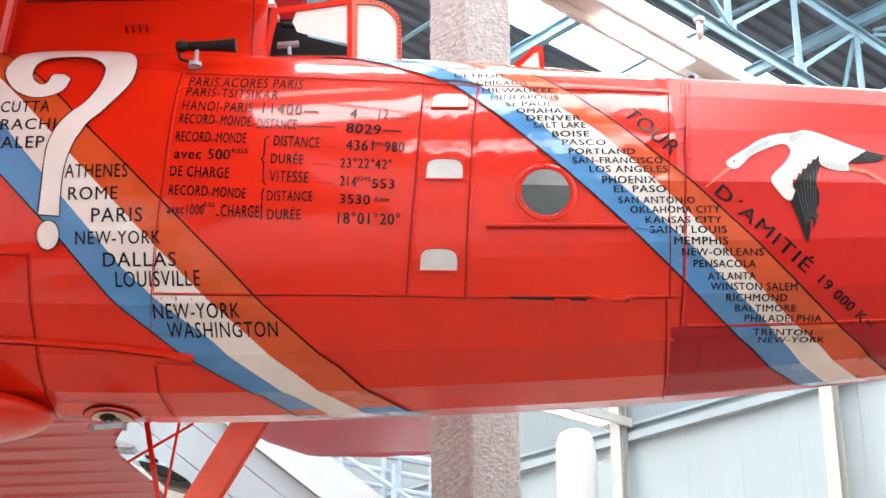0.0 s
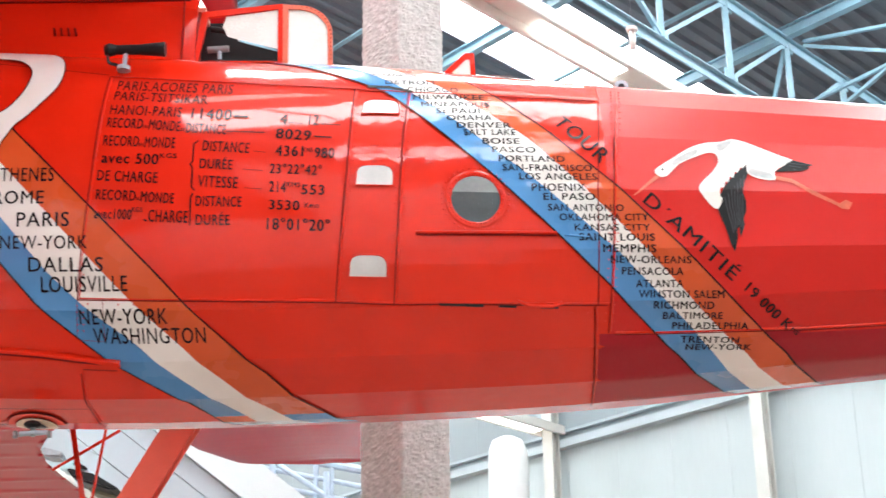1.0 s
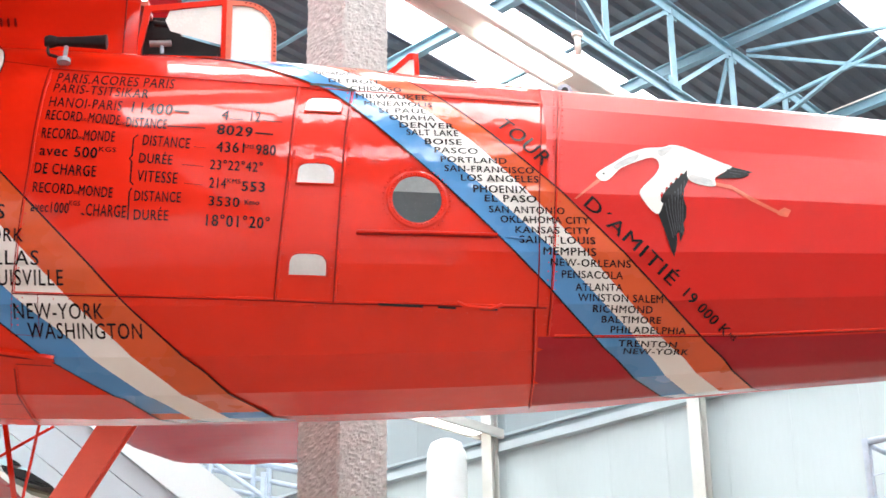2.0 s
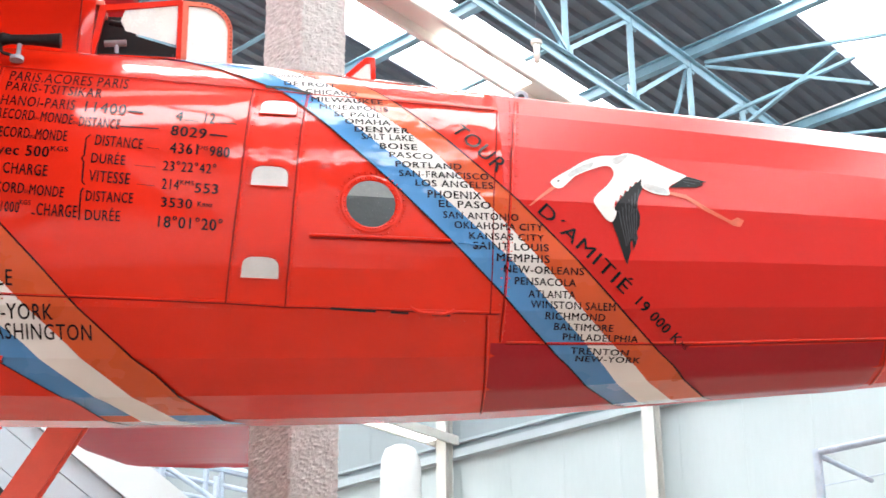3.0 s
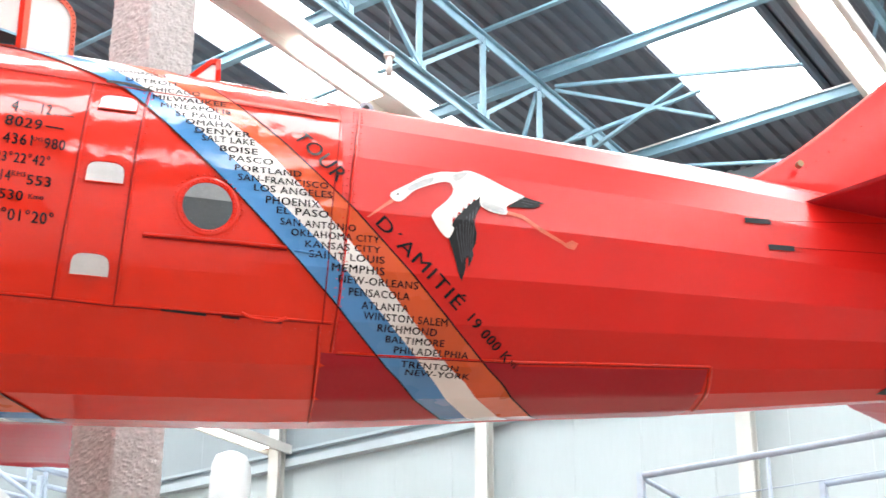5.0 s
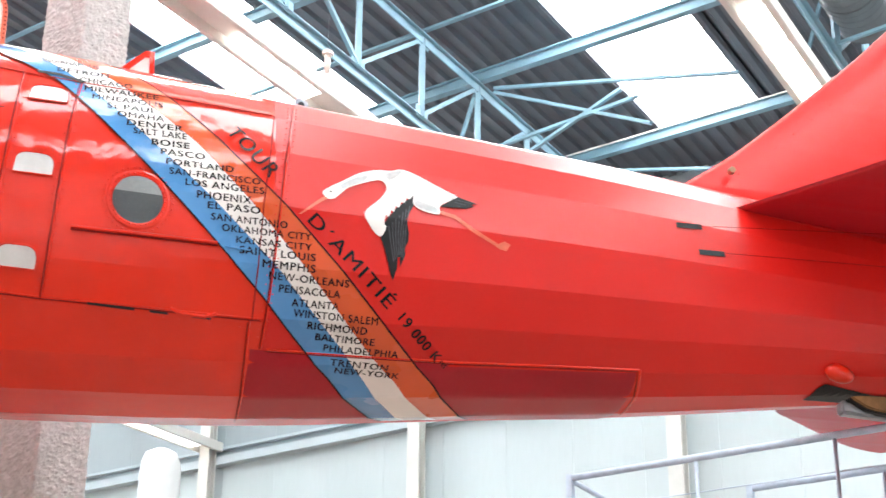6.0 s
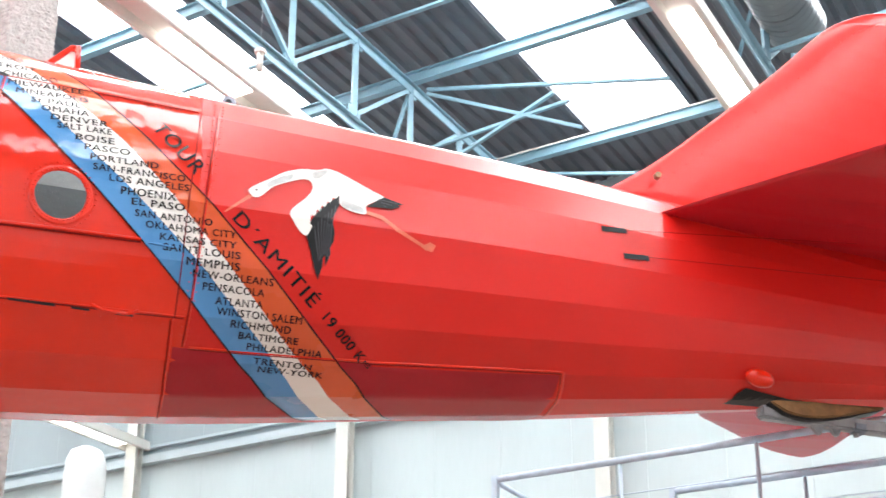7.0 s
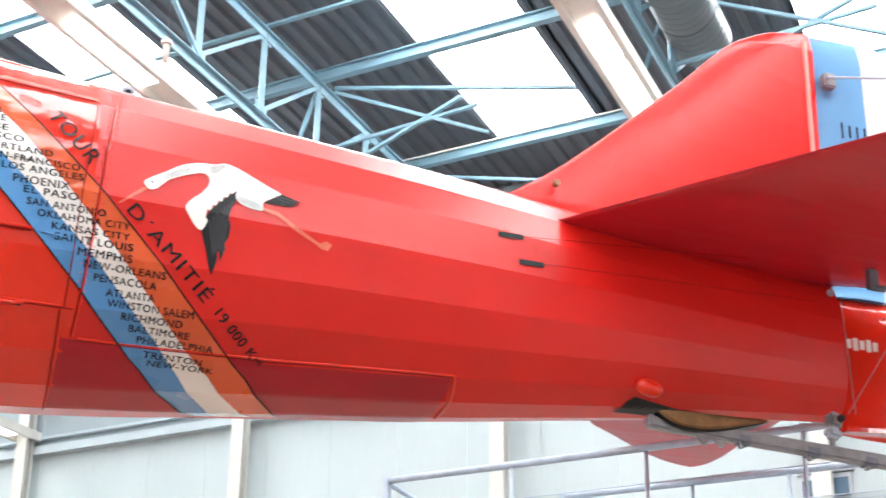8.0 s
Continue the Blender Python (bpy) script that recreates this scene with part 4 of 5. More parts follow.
bmesh.ops.create_uvsphere(bm, u_segments=40, v_segments=20, radius=1.0, matrix=Matrix.Translation((-2.03, -0.08, 2.80)) @ Matrix.Diagonal((0.73, 0.34, 0.11, 1)))
part("wing_root_fairing", bm, RED, plane, "bulged red wing root fairing", smooth=True)

# struts under the belly
part("bracing_strut", bar((-1.085, 0.4, 2.93), (-1.005, 0.4, 2.55), 0.016, 0.02, 0.004), RED, plane, "slim red bracing strut")
part("bracing_wire", rod((-0.945, 0.4, 2.95), (-1.01, 0.4, 2.46), 0.006, 8), RED, plane)
part("bracing_wire", rod((-0.90, 0.42, 2.90), (-1.15, 0.42, 2.748), 0.006, 8), RED, plane)
for s in (-1, 1):
    part("interplane_strut", bar((-2.17, 5.0 * s, 2.88), (-1.12, 5.0 * s, 4.72), 0.06, 0.24, 0.025), STRUT_RED, plane, "red interplane strut, stronger light painted in")

# belly disc with black knob
disc = tagged(new("belly_fitting"), "round cream fitting with black knob")
disc.parent = plane
def round_on_skin(r, lift, material, label=""):
    return patch("ring", [(-1.108 + r * math.cos(2 * math.pi * i / 40), -1.012 + r * math.sin(2 * math.pi * i / 40)) for i in range(40)], lift, material, disc, label, 0.012)


round_on_skin(0.107, 0.003, RED_DARK)
round_on_skin(0.101, 0.008, RED)
round_on_skin(0.076, 0.011, RED_DARK)
round_on_skin(0.073, 0.014, paint("cream_plate", (0.62, 0.50, 0.38), 0.5, scale=20), "cream round plate")
round_on_skin(0.036, 0.016, BLACK)
bm = bmesh.new()
bmesh.ops.create_uvsphere(bm, u_segments=20, v_segments=12, radius=1.0, matrix=Matrix.Translation((-1.075, -0.19, 2.757)) @ Matrix.Diagonal((0.030, 0.03, 0.014, 1)))
part("knob", bm, BLACK, disc, "black knob", smooth=True)
part("pin", rod((-1.115, -0.2, 2.722), (-1.02, -0.2, 2.727), 0.009, 12), LIGHT_STEEL, disc)
for x in (-1.128, -1.012):
    part("pin_end", rod((x - 0.006, -0.2, 2.720), (x + 0.006, -0.2, 2.720), 0.013, 10), STEEL, disc)
part("stem", rod((-1.07, -0.19, 2.765), (-1.07, -0.2, 2.715), 0.009, 12), STEEL, disc)

# ---- cockpit deck, windscreens, sight ----
dk = []
for x, top, foot in ((-3.3, 4.55, 4.20), (-1.6, 4.55, 4.16), (-0.9, 4.50, 4.10), (-0.57, 4.45, 4.08)):
    dk.append([(x, y, z) for y, z in ((-0.27, foot), (-0.245, top - 0.10), (-0.20, top - 0.03), (-0.10, top), (0.10, top), (0.20, top - 0.03), (0.245, top - 0.10), (0.27, foot))])
verts = [p for row in dk for p in row]
faces = [(8 * i + j, 8 * i + j + 1, 8 * i + j + 9, 8 * i + j + 8) for i in range(3) for j in range(7)] + [tuple(range(8)), tuple(24 + j for j in range(8))]
deck = sheet("cockpit_deck", verts, faces, RED_PANEL, plane, "raised red cockpit deck")
bm = bmesh.new()
for i in range(4):
    add_box(bm, (0.008, 0.012, 0.036), Matrix.Translation((-1.10 + 0.026 * i, -0.262, 4.25)) @ Matrix.Rotation(radians(-12), 4, "Y"), 0.003)
part("louvre", bm, RED_DARK, deck, "row of small louvres")
part("deck_seam", box((0.004, 0.01, 0.30), Matrix.Translation((-0.62, -0.262, 4.25))), RED_DARK, deck)
part("deck_seam", box((0.9, 0.01, 0.004), Matrix.Translation((-1.05, -0.254, 4.385))), RED_DARK, deck)
part("cabane_strut", bar((-1.56, -0.30, 4.12), (-1.48, -0.34, 4.68), 0.02, 0.05, 0.006), RED, plane, "red cabane strut")


def frame_panel(parent, outer, inner, y, thick, label, pane=None, material=RED):
    """A flat frame with an opening, outlines in x and z, with its pane."""
    bm, m = bmesh.new(), len(outer)
    rings = [[bm.verts.new((p[0], yy, p[1])) for p in o] for o, yy in ((outer, y), (inner, y), (inner, y + thick), (outer, y + thick))]
    for a, b in zip(rings, rings[1:] + rings[:1]):
        for i in range(m):
            bm.faces.new((a[i], a[(i + 1) % m], b[(i + 1) % m], b[i]))
    fr = part("frame", bm, material, parent, label)
    pane = pane or inner
    sheet("pane", [(p[0], y + thick / 2, p[1]) for p in pane], [tuple(range(len(pane)))], PANE_WHITE, parent, "milky celluloid pane, skylight glare painted in")
    return fr


ws = tagged(new("windscreen"), "red framed cockpit windscreen with milky panes")
ws.parent = plane
for y in (-0.25, 0.235):
    frame_panel(ws, [(-0.585, 4.06), (-0.555, 4.335), (-0.25, 4.368), (-0.245, 4.06)], [(-0.560, 4.128), (-0.530, 4.312), (-0.268, 4.345), (-0.264, 4.122)], y, 0.015, "thin red window frame",
                [(-0.462, 4.319), (-0.268, 4.345), (-0.264, 4.176), (-0.455, 4.232), (-0.475, 4.275)])
    arch_o = [(-0.245, 4.05), (-0.25, 4.365)] + [(-0.19 + 0.128 * math.sin(a), 4.235 + 0.125 * math.cos(a)) for a in np.linspace(0, math.pi / 2, 9)] + [(-0.058, 4.05)]
    arch_i = [(-0.226, 4.075), (-0.228, 4.343)] + [(-0.19 + 0.110 * math.sin(a), 4.235 + 0.107 * math.cos(a)) for a in np.linspace(0, math.pi / 2, 9)] + [(-0.077, 4.075)]
    # Salmon in place of red paints in the frame's pinkish highlights.
    frame_panel(ws, arch_o, arch_i, y, 0.015, "riveted salmon rounded frame, highlights painted in", material=SALMON)
    bm = bmesh.new()
    for a in np.linspace(0.1, math.pi / 2 + 0.9, 17):
        rx, rz = (-0.19 + 0.121 * math.sin(a), 4.235 + 0.118 * math.cos(a)) if a < math.pi / 2 else (-0.067, 4.235 - 0.118 * (a - math.pi / 2))
        bmesh.ops.create_icosphere(bm, subdivisions=1, radius=0.0035, matrix=Matrix.Translation((rx, y - 0.001, rz)))
    tagged(part("frame_rivet", bm, RED_DARK, ws), kind="stuff")
part("top_rail", bar((-0.555, -0.25, 4.345), (-0.555, 0.25, 4.345), 0.03, 0.02), STRUT_RED, ws)
gear = tagged(new("cockpit_gear"), "dark cockpit instruments behind the windscreen")
gear.parent = plane
part("instrument_box", prism([(-0.61, 4.10), (-0.60, 4.35), (-0.44, 4.35), (-0.43, 4.27), (-0.25, 4.215), (-0.25, 4.09)], "y", -0.14, 0.05), BLACK, gear, "dark instrument housing")
part("tube", rod((-0.525, -0.19, 4.295), (-0.455, -0.19, 4.285), 0.012, 12), BLACK, gear)
part("lever", rod((-0.485, -0.20, 4.12), (-0.49, -0.20, 4.20), 0.008, 8), LIGHT_STEEL, gear)
part("lever", rod((-0.535, -0.20, 4.20), (-0.455, -0.20, 4.205), 0.013, 10), STEEL, gear)
part("padding", box((0.28, 0.10, 0.05), Matrix.Translation((-0.40, -0.19, 4.125)), 0.02), BLACK, gear)

hump = tagged(new("rear_windscreen"), "small triangular red framed windscreen")
hump.parent = plane
frame_panel(hump, [(0.33, 4.085), (0.435, 4.19), (0.470, 4.19), (0.475, 4.06)], [(0.375, 4.10), (0.437, 4.165), (0.452, 4.165), (0.455, 4.09)], -0.17, 0.012, "red frame")
frame_panel(hump, [(0.33, 4.085), (0.435, 4.19), (0.470, 4.19), (0.475, 4.06)], [(0.375, 4.10), (0.437, 4.165), (0.452, 4.165), (0.455, 4.09)], 0.12, 0.012, "red frame")

lug = tagged(new("lifting_lug"), "small grey lifting lug with hole")
lug.parent = plane
ringpts = [(1.03 + 0.028 * math.cos(a), 4.075 + 0.028 * math.sin(a)) for a in np.linspace(0, 2 * math.pi, 17)[:-1]]
part("plate", prism(ringpts, "y", -0.10, -0.085), LIGHT_STEEL, lug)
part("foot", box((0.11, 0.05, 0.05), Matrix.Translation((1.01, -0.09, 4.035)), 0.01), LIGHT_STEEL, lug)
part("bolt", rod((1.03, -0.103, 4.075), (1.03, -0.08, 4.075), 0.013, 12), BLACK, lug)

sight = tagged(new("sighting_telescope"), "black sighting telescope on a small bracket")
sight.parent = plane
sy, sz = -0.45, 4.065
for x0, x1, r0, r1 in ((-0.862, -0.845, 0.018, 0.024), (-0.845, -0.82, 0.024, 0.018), (-0.82, -0.74, 0.017, 0.019), (-0.74, -0.655, 0.019, 0.026), (-0.655, -0.645, 0.027, 0.027)):
    part("tube", rod((x0, sy, sz - (x0 + 0.75) * 0.0), (x1, sy, sz), r0, 24, r1), BLACK, sight, smooth=False)
part("post", rod((-0.785, sy, sz), (-0.79, sy + 0.01, sz - 0.075), 0.008, 10), LIGHT_STEEL, sight)
part("base", rod((-0.79, sy, sz - 0.085), (-0.79, sy, sz - 0.07), 0.024, 14), LIGHT_STEEL, sight)
bm = bmesh.new()
arc = curve_through([(-0.85, sy, sz - 0.02), (-0.845, sy, sz - 0.05), (-0.82, sy, sz - 0.06), (-0.79, sy, sz - 0.072)], 5)
for a, b in zip(arc, arc[1:]):
    add_rod(bm, a, b, 0.006, 8)
part("strap", bm, BLACK, sight)

# ---- tail ----
fin_line = curve_through([(2.60, 3.96), (2.865, 4.15), (3.364, 4.584), (3.65, 4.857), (3.80, 4.955), (3.93, 5.01), (4.085, 5.038)], 6)


def lens_solid(name, front, back, z0, z1, n, thick, material, parent, label="", ribs=0.0):
    """An upright tapered surface between front(z) and back(z)."""
    cs = [0.5 * (1 - math.cos(math.pi * i / 10)) for i in range(11)]
    verts, faces = [], []
    for i in range(n + 1):
        z = z0 + (z1 - z0) * i / n
        a, b = front(z), back(z)
        for side in (1, -1):
            for c in cs if side > 0 else reversed(cs):
                swell = 1 + ribs * math.exp(-((((z + 0.12 * c) % 0.215) - 0.107) / 0.012) ** 2)
                verts.append((a + (b - a) * c, side * swell * thick * math.sqrt(max(0, math.sin(math.pi * (0.04 + 0.70 * c)))) * (0.15 + 0.85 * min(1, (z1 - z) / 0.12 + 0.1)), z))
    m = 22
    for i in range(n):
        for j in range(m):
            faces.append((i * m + j, i * m + (j + 1) % m, (i + 1) * m + (j + 1) % m, (i + 1) * m + j))
    faces += [tuple(range(m)), tuple(n * m + j for j in range(m))]
    return sheet(name, verts, faces, material, parent, label, smooth=True)


fz, fx = [p[1] for p in fin_line], [p[0] for p in fin_line]
lens_solid("fin", lambda z: float(np.interp(z, fz, fx)), lambda z: 4.095 + 0.02 * (z - 3.7), 3.70, 5.036, 200, 0.042, RED_MATT, plane, "red fabric tail fin", 0.022)
hp = bpy.data.objects["fin"]
for i in range(46):
    q = fin_line[min(len(fin_line) - 1, int(i * len(fin_line) / 46))]
    part("stitch", box((0.014, 0.006, 0.003), Matrix.Translation((q[0] + 0.075, -0.047, q[1] - 0.05)) @ Matrix.Rotation(radians(-40), 4, "Y"), 0.001), RED_MATT, hp)
part("hinge_tape", bar((4.055, -0.050, 3.75), (4.075, -0.040, 4.98), 0.012, 0.02), paint("pale_tape", (0.74, 0.33, 0.28), 0.5), hp, "pale edge tape")
part("bolt", rod((2.795, -0.05, 4.02), (2.795, -0.075, 4.02), 0.014, 10), BRASS, hp)
rud = tagged(new("rudder"), "rudder with blue, white and red stripes")
rud.parent = plane
top = lambda z: 4.86 - 0.42 * max(0, (z - 4.55) / 0.5) ** 2
BLUE_FABRIC = paint("blue_doped_fabric", (0.13, 0.33, 0.58), 0.5, vary=0.08, scale=5, fine=150, bump=0.06, depth=0.004, spec=0.2)
WHITE_FABRIC = paint("white_doped_fabric", (0.78, 0.77, 0.74), 0.5, vary=0.06, scale=5, fine=150, bump=0.06, depth=0.004, spec=0.2)
for x0, x1, m in ((4.115, 4.375, BLUE_FABRIC), (4.375, 4.62, WHITE_FABRIC), (4.62, 4.95, RED_MATT)):
    lens_solid("stripe", lambda z, x0=x0: x0, lambda z, x1=x1: max(min(x1, top(z)), x0 + 0.01), 3.725, 5.03, 30, 0.04, m, rud)
lens_solid("lower_part", lambda z: 4.115, lambda z: 4.75 - 0.5 * (3.6 - z) ** 2, 3.12, 3.722, 12, 0.07, RED, rud, "red lower rudder")
part("hinge_bracket", box((0.06, 0.05, 0.075), Matrix.Translation((4.17, -0.06, 4.77)), 0.008), STEEL, rud, "grey hinge bracket")
part("hinge_rod", rod((4.15, -0.09, 4.775), (4.9, -0.30, 4.80), 0.006, 8), LIGHT_STEEL, rud)
for i, (x, l, h) in enumerate(((4.22, 0.03, 0.08), (4.26, 0.02, 0.06), (4.30, 0.03, 0.06), (4.34, 0.02, 0.06))):
    part("faint_writing", box((0.008, 0.004, h), Matrix.Translation((x, -0.062, 4.53))), INK, rud)

# tailplane, with the elevator cut out for the rudder
tp_le = [(0.0, 2.52), (2.24, 4.03), (2.46, 4.31), (2.62, 4.51), (2.72, 4.64), (2.80, 4.77), (2.85, 4.89), (2.87, 4.98)]
tp_te = [(0.0, 4.09), (0.065, 4.10), (0.09, 4.23), (0.11, 4.33), (0.36, 4.62), (0.8, 4.90), (1.9, 4.99), (2.37, 5.03), (2.60, 5.06), (2.76, 5.06), (2.83, 5.04), (2.87, 5.01)]
aerofoil(tp_le, tp_te, 3.755, 0.035, 0.205, "tailplane", plane, 0.002, 0.0)
aerofoil([(-y, x) for y, x in reversed(tp_le)], [(-y, x) for y, x in reversed(tp_te)], 3.755, 0.035, 0.205, "tailplane", plane, 0.002, 0.0)
part("tailplane_fitting", box((0.05, 0.03, 0.09), Matrix.Translation((4.12, -0.30, 3.70)), 0.006), CLAMP, plane, "grey fitting")
part("tailplane_fitting", box((0.09, 0.03, 0.02), Matrix.Translation((4.14, -0.30, 3.665)), 0.004), CLAMP, plane)
part("hinge_fitting", box((0.034, 0.03, 0.028), Matrix.Translation((4.03, -0.13, 3.69)), 0.008), LIGHT_STEEL, plane, "bright hinge fitting")
part("stern_cable", rod((4.07, -0.14, 3.68), (4.09, -0.14, 3.16), 0.0018, 6), STEEL, plane)
part("stern_cable", rod((4.04, -0.16, 3.15), (4.32, -0.10, 3.5), 0.0018, 6), STEEL, plane)
for i in range(5):
    part("faint_writing", box((0.022, 0.004, 0.055 if i % 2 else 0.04), Matrix.Translation((4.145 + 0.033 * i, -0.062, 3.50))), WHITE, plane)

# tail skid
sk = tagged(new("tail_skid"), "grey steel tail skid beam with bolts")
sk.parent = plane
part("beam", bar((3.085, -0.215, 2.999), (4.85, -0.215, 2.908), 0.05, 0.054, 0.01), STEEL, sk)
patch("opening", [(3.015, -0.50), (3.045, -0.425), (3.075, -0.395), (3.15, -0.405), (3.30, -0.42), (3.66, -0.435), (3.62, -0.48), (3.30, -0.50)], 0.004, BLACK, sk, "dark slot in the belly")
boot_line = curve_through([(3.111, 3.034), (3.248, 3.043), (3.421, 3.045), (3.60, 3.046), (3.499, 3.015), (3.392, 2.988), (3.287, 2.974), (3.193, 2.982), (3.144, 3.004)], 5, True)
part("boot_edge", prism([(x, z - 0.003) for x, z in boot_line], "y", -0.262, -0.17, 0.004), BLACK, sk)
part("boot", prism([(3.36 + (x - 3.36) * 0.97, 3.018 + (z - 3.018) * 0.90) for x, z in boot_line], "y", -0.270, -0.18, 0.006), CANVAS, sk, "worn tan leather boot")
for x, l in ((3.50, 0.066), (3.81, 0.072), (4.075, 0.075), (4.4, 0.07)):
    z = 2.999 - (x - 3.085) * 0.0516
    part("clamp", box((l, 0.060, 0.044), Matrix.Translation((x, -0.215, z - 0.010)) @ Matrix.Rotation(radians(3), 4, "Y"), 0.010), CLAMP, sk, "blue-grey clamp")
    part("clamp_bolt", rod((x - 0.012, -0.22, z - 0.025), (x - 0.012, -0.22, z - 0.046), 0.011, 8), STEEL, sk)
for x in (3.325, 3.40):
    part("lug", prism([(x - 0.03, 2.965), (x + 0.03, 2.962), (x + 0.012, 2.928), (x - 0.002, 2.930)], "y", -0.225, -0.205, 0.003), STEEL, sk)
part("shackle", box((0.07, 0.06, 0.075), Matrix.Translation((3.937, -0.20, 3.095)) @ Matrix.Rotation(radians(12), 4, "Y"), 0.020), STEEL, sk, "worn steel shackle")
part("shackle_body", box((0.072, 0.055, 0.05), Matrix.Translation((3.930, -0.20, 3.045)) @ Matrix.Rotation(radians(6), 4, "Y"), 0.016), LIGHT_STEEL, sk, "pale steel shackle body")
part("shackle_pin", rod((3.95, -0.245, 3.10), (3.95, -0.16, 3.10), 0.016, 12), BLACK, sk)
part("shackle_foot", rod((3.925, -0.20, 3.03), (3.918, -0.205, 2.96), 0.012, 10), STEEL, sk)
bm = bmesh.new()
bmesh.ops.create_uvsphere(bm, u_segments=20, v_segments=12, radius=1.0, matrix=Matrix.Translation((3.11, -0.20, 3.14)) @ Matrix.Rotation(radians(12), 4, "Y") @ Matrix.Diagonal((0.060, 0.030, 0.036, 1)))
part("bump_cover", bm, RED, plane, "small red domed cover", smooth=True)

# ---- column and background ----
def rough_column(cx, cy, side, z0, z1, ze):
    """A square pillar in the hall's axes, its render thrown on and uneven."""
    turn = radians(41)
    nz, n = int((ze - z0) / 0.010), 28
    verts, faces = [], []
    h = side / 2
    loop = [(-h + side * i / n, -h) for i in range(n)] + [(h, -h + side * i / n) for i in range(n)] + [(h - side * i / n, h) for i in range(n)] + [(-h, h - side * i / n) for i in range(n)]
    rows = [z0 + (ze - z0) * j / nz for j in range(nz + 1)]
    for z in [ZF] + rows + [z1]:
        for a, b in loop:
            x, y = cx + a * math.cos(turn) - b * math.sin(turn), cy + a * math.sin(turn) + b * math.cos(turn)
            p = Vector((x * 42, y * 42, z * 70))
            q = Vector((x * 75, y * 75, z * 100))
            d = 1 + (0.003 * noise.noise(p) + 0.0045 * noise.noise(q)) / h - (0.03 if abs(abs(a) - h) < 1e-6 and abs(abs(b) - h) < 1e-6 else 0)
            verts.append((cx + (x - cx) * d, cy + (y - cy) * d, z))
    m = len(loop)
    for j in range(nz + 2):
        for i in range(m):
            faces.append((j * m + i, j * m + (i + 1) % m, (j + 1) * m + (i + 1) % m, (j + 1) * m + i))
    return sheet("column", verts, faces, CONCRETE)


tagged(rough_column(0.172, 1.318, 0.285, 2.2, ZR, 5.8), "rough roughcast square concrete column behind the biplane", "column")

wrap = tagged(new("wrapped_pillar"), "white cloth wrapped round pillar", "pillar")
bm = bmesh.new()
prof = [(0.245, ZF), (0.24, 2.0), (0.238, 5.6), (0.225, 5.75), (0.18, 5.86), (0.08, 5.91), (0.0, 5.92)]
segs = 32
rings = [[bm.verts.new((1.165 + r * math.cos(2 * math.pi * i / segs) * (1 + 0.02 * math.sin(5 * i)), 12.0 + r * math.sin(2 * math.pi * i / segs), z)) for i in range(segs)] for r, z in prof[:-1]]
for a, b in zip(rings, rings[1:]):
    for i in range(segs):
        bm.faces.new((a[i], a[(i + 1) % segs], b[(i + 1) % segs], b[i]))
bm.faces.new(rings[-1])
part("wrapping", bm, CLOTH, wrap, smooth=True)

# walkway with handrails
walkway = tagged(new("walkway"), "raised steel walkway with grey handrails", "walkway")
part("floor_plate", hbox(4.58, 5.39, 0.0, 8.5, 2.50, 2.56), LIGHT_STEEL, walkway)
for v in (0.0, 3.5, 7.0):
    part("leg", hbox(4.92, 5.02, v + 4.0, v + 4.1, ZF, 2.5), LIGHT_STEEL, walkway)
for u, v0, zr in ((4.625, 0.07, 3.60), (5.34, 0.98, 3.565)):
    part("handrail", rod(hall(u, v0, zr), hall(u, 8.4, zr), 0.021, 14), LIGHT_STEEL, walkway, smooth=True)
    for z in (3.40, 3.20, 3.0, 2.8):
        part("wire", rod(hall(u, v0, z), hall(u, 8.4, z), 0.004, 6), LIGHT_STEEL, walkway)
    for v in (((0.89, 1.72, 2.6, 3.6, 4.6, 5.6, 6.6, 7.6) if u < 5 else (1.80, 2.38, 3.2, 4.2, 5.2, 6.2, 7.2, 8.2))):
        part("post", rod(hall(u, v, 2.54), hall(u, v, zr), 0.011, 10), LIGHT_STEEL, walkway, smooth=True)
    part("end_post", hbox(u - 0.02, u + 0.02, v0 - 0.035, v0 + 0.005, 2.54, zr + 0.02), LIGHT_STEEL, walkway)
part("end_rail", rod(hall(4.625, 0.07, 3.58), hall(5.34, 0.07, 3.56), 0.016, 10), LIGHT_STEEL, walkway)

# window in the far wall
wd = tagged(new("window_20"), "grey-blue framed window in the pale wall", "window", kind="structure")
part("window_frame", hbox(U1 - 0.02, U1 + 0.03, 1.10, 1.66, 4.9, 5.50), paint("grey_window_frame", (0.46, 0.50, 0.54), 0.5), wd)
part("lintel", hbox(U1 - 0.05, U1 + 0.02, 1.08, 1.69, 5.502, 5.53), STEEL, wd)
for a, b in ((1.13, 1.37), (1.43, 1.63)):
    part("pane", hbox(U1 - 0.04, U1 - 0.022, a, b, 4.94, 5.20), paint("window_pane", (0.10, 0.16, 0.22), 0.15), wd)
    part("pane", hbox(U1 - 0.04, U1 - 0.022, a, b, 5.24, 5.44), paint("window_pane", (0.10, 0.16, 0.22), 0.15), wd)

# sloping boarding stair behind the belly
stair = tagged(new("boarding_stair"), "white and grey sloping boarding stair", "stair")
GREY_PANEL = paint("grey_panel", (0.36, 0.40, 0.44), 0.5, vary=0.06, scale=2)
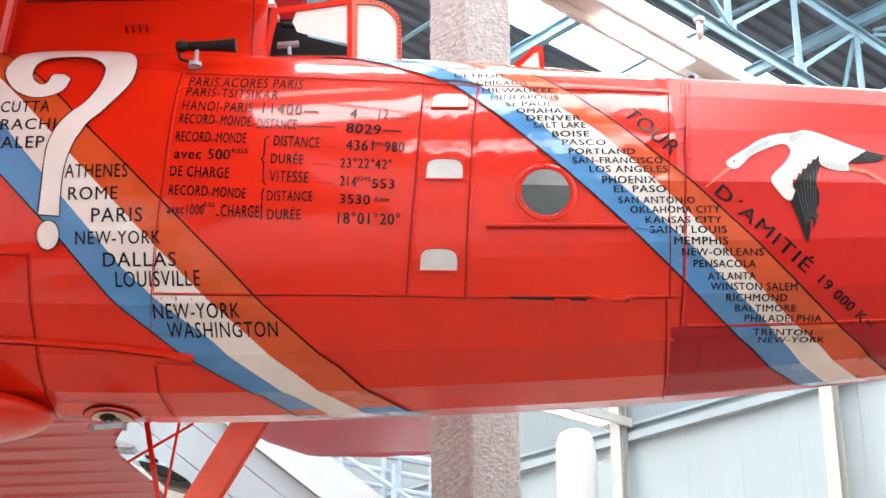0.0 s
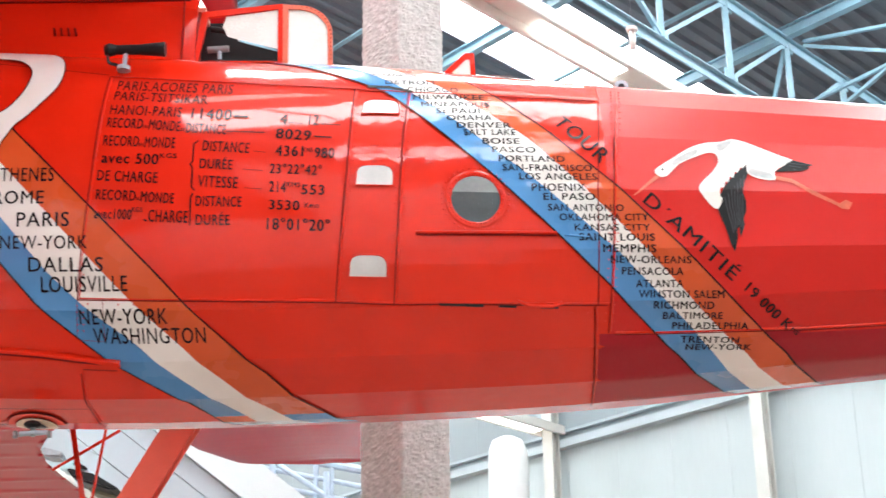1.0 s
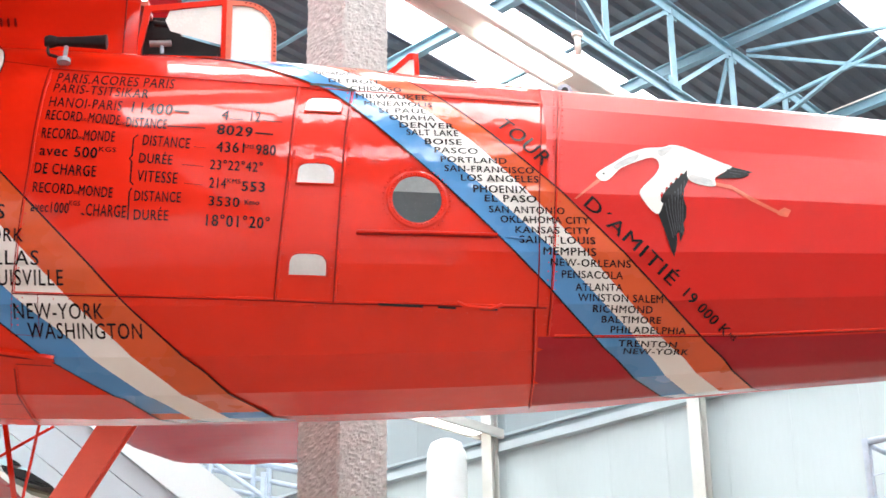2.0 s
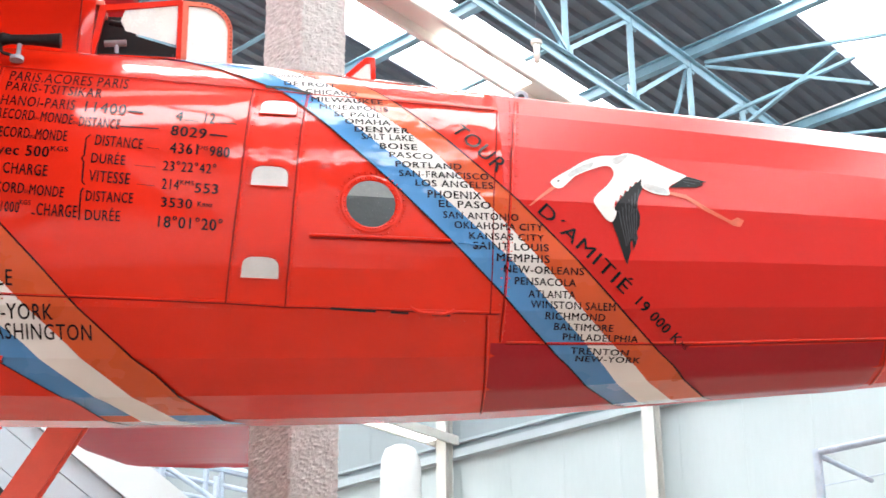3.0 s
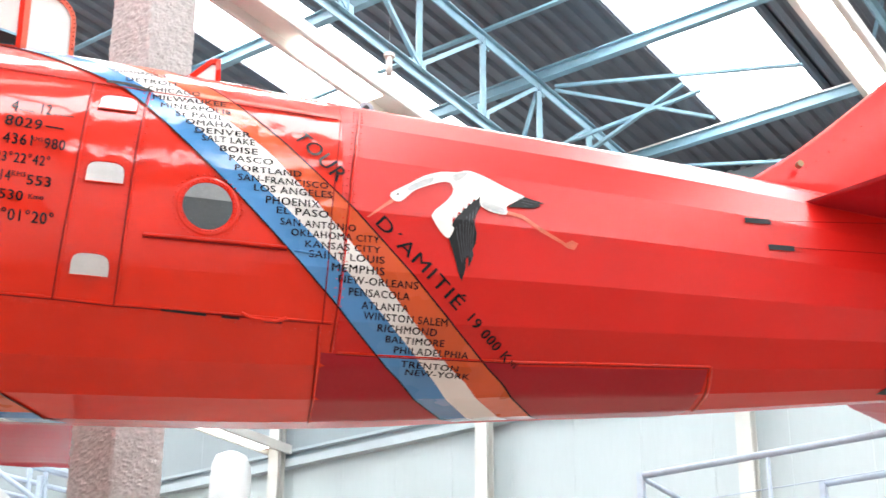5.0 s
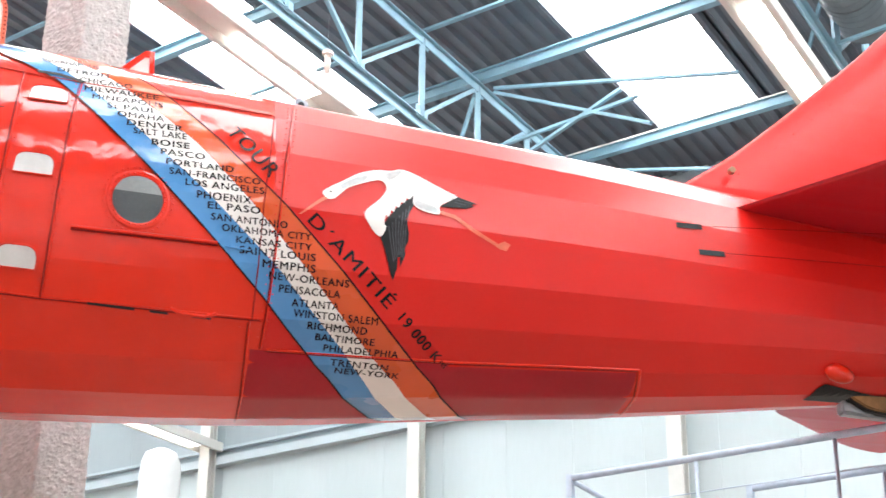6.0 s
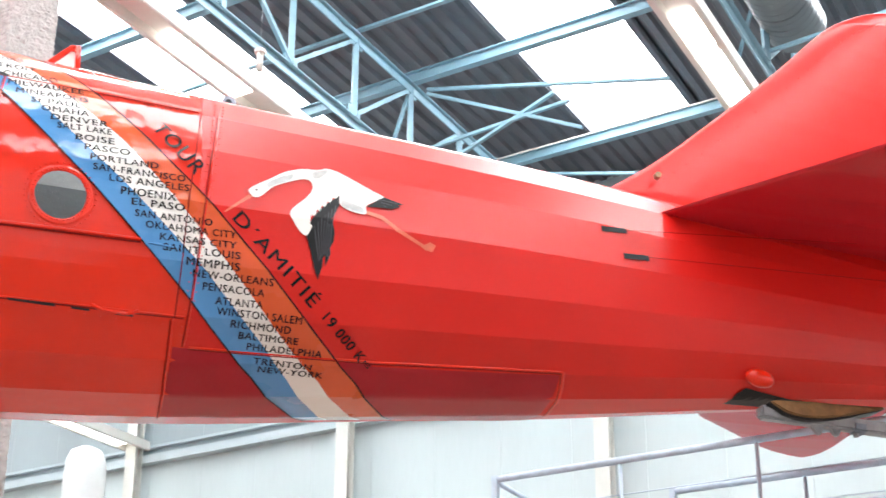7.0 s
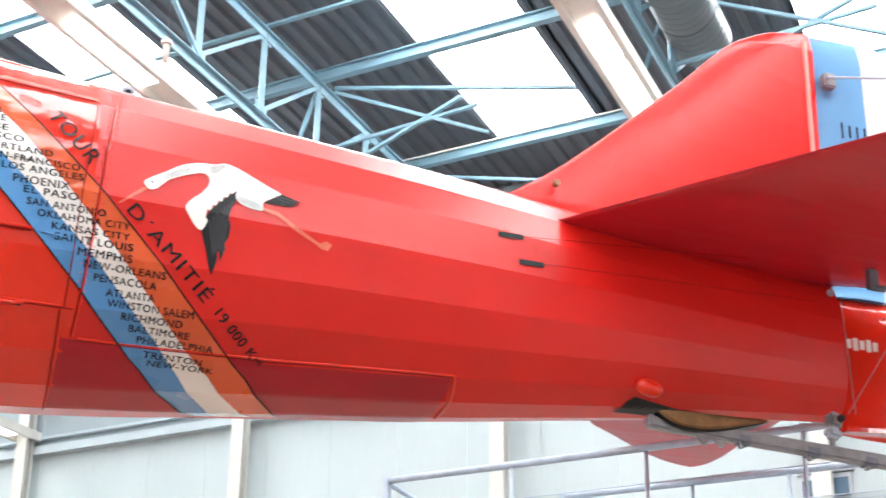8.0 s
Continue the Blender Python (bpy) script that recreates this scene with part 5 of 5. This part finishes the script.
def slope(off0, off1, y0, y1, m, name):
    """A strip of the stair's sloping side, between two distances below its top edge."""
    d, n = Vector((0.70, 0, -0.55)).normalized(), Vector((-0.55, 0, -0.70)).normalized()
    a = Vector((-1.20, 0, 4.14))
    pts = [a - d * 2.5 + n * off0, a + d * 4.5 + n * off0, a + d * 4.5 + n * off1, a - d * 2.5 + n * off1]
    part(name, prism([(p.x, p.z) for p in pts], "y", y0, y1), m, stair)
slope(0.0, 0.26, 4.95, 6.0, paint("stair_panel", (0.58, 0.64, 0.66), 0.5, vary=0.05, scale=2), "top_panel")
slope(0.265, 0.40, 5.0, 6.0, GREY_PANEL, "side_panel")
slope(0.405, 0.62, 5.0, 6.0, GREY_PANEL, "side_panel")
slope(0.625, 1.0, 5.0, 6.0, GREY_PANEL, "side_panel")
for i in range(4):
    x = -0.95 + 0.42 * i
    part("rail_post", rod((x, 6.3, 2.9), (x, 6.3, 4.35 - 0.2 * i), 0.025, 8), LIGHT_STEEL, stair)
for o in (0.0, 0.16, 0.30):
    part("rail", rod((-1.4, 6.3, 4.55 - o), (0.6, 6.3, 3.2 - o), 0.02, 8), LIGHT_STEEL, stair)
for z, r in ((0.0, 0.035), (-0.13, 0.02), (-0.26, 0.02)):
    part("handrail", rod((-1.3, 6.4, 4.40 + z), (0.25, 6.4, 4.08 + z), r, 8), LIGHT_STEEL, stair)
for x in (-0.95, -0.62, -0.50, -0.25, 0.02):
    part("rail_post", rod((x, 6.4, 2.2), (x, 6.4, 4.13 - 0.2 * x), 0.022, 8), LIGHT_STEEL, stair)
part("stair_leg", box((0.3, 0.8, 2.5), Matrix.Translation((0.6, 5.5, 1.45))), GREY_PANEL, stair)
# Scaled up about the camera's eye point, so it fits the view from farther off.
EYE_PIVOT = Matrix.Translation((0.27, -5.28, 1.35))
stair.matrix_basis = EYE_PIVOT @ Matrix.Scale(1.4, 4) @ EYE_PIVOT.inverted()

# another aircraft on show, far behind the belly: dark canopy over a white nose
other = tagged(new("display_aircraft"), "white aircraft nose with a dark canopy", "aircraft")
PALE_BLUE = paint("pale_blue_paint", (0.42, 0.58, 0.62), 0.4, coat=0.3)
OLIVE = paint("olive_paint", (0.16, 0.17, 0.12), 0.5)
part("fuselage_nose", prism([(-3.168, 4.719), (-2.911, 4.689), (-2.649, 4.548), (-2.453, 4.376), (-2.481, 4.267), (-3.135, 4.276)], "y", 8.3, 8.8, 0.02), OFF_WHITE, other, "")
part("pale_wing", prism([(-3.018, 4.644), (-2.861, 4.697), (-2.824, 4.653), (-2.667, 4.571), (-2.673, 4.532), (-2.853, 4.573), (-2.991, 4.613)], "y", 7.95, 8.15, 0.02), PALE_BLUE, other, "pale blue wing")
part("canopy", prism([(-2.905, 4.595), (-2.836, 4.573), (-2.648, 4.531), (-2.43, 4.398), (-2.504, 4.382), (-2.727, 4.456), (-2.848, 4.509)], "y", 7.8, 8.2, 0.02), BLACK, other, "dark glazed canopy")
part("canopy_top", prism([(-2.875, 4.654), (-2.825, 4.659), (-2.728, 4.601), (-2.822, 4.614)], "y", 7.85, 8.1, 0.02), BLACK, other, "")
part("tail_panel", prism([(-3.191, 4.797), (-3.149, 4.808), (-2.958, 4.753), (-2.96, 4.705), (-3.108, 4.707), (-3.187, 4.753)], "y", 7.9, 8.1, 0.02), STEEL, other, "dark grey tail panel")
part("belly_panel", prism([(-2.761, 4.465), (-2.488, 4.388), (-2.503, 4.36), (-2.725, 4.422)], "y", 8.0, 8.25, 0.02), OLIVE, other, "olive green belly panel")
part("stand", rod((-3.18, 8.55, ZF), (-3.18, 8.55, 3.9), 0.08, 16), STEEL, other)
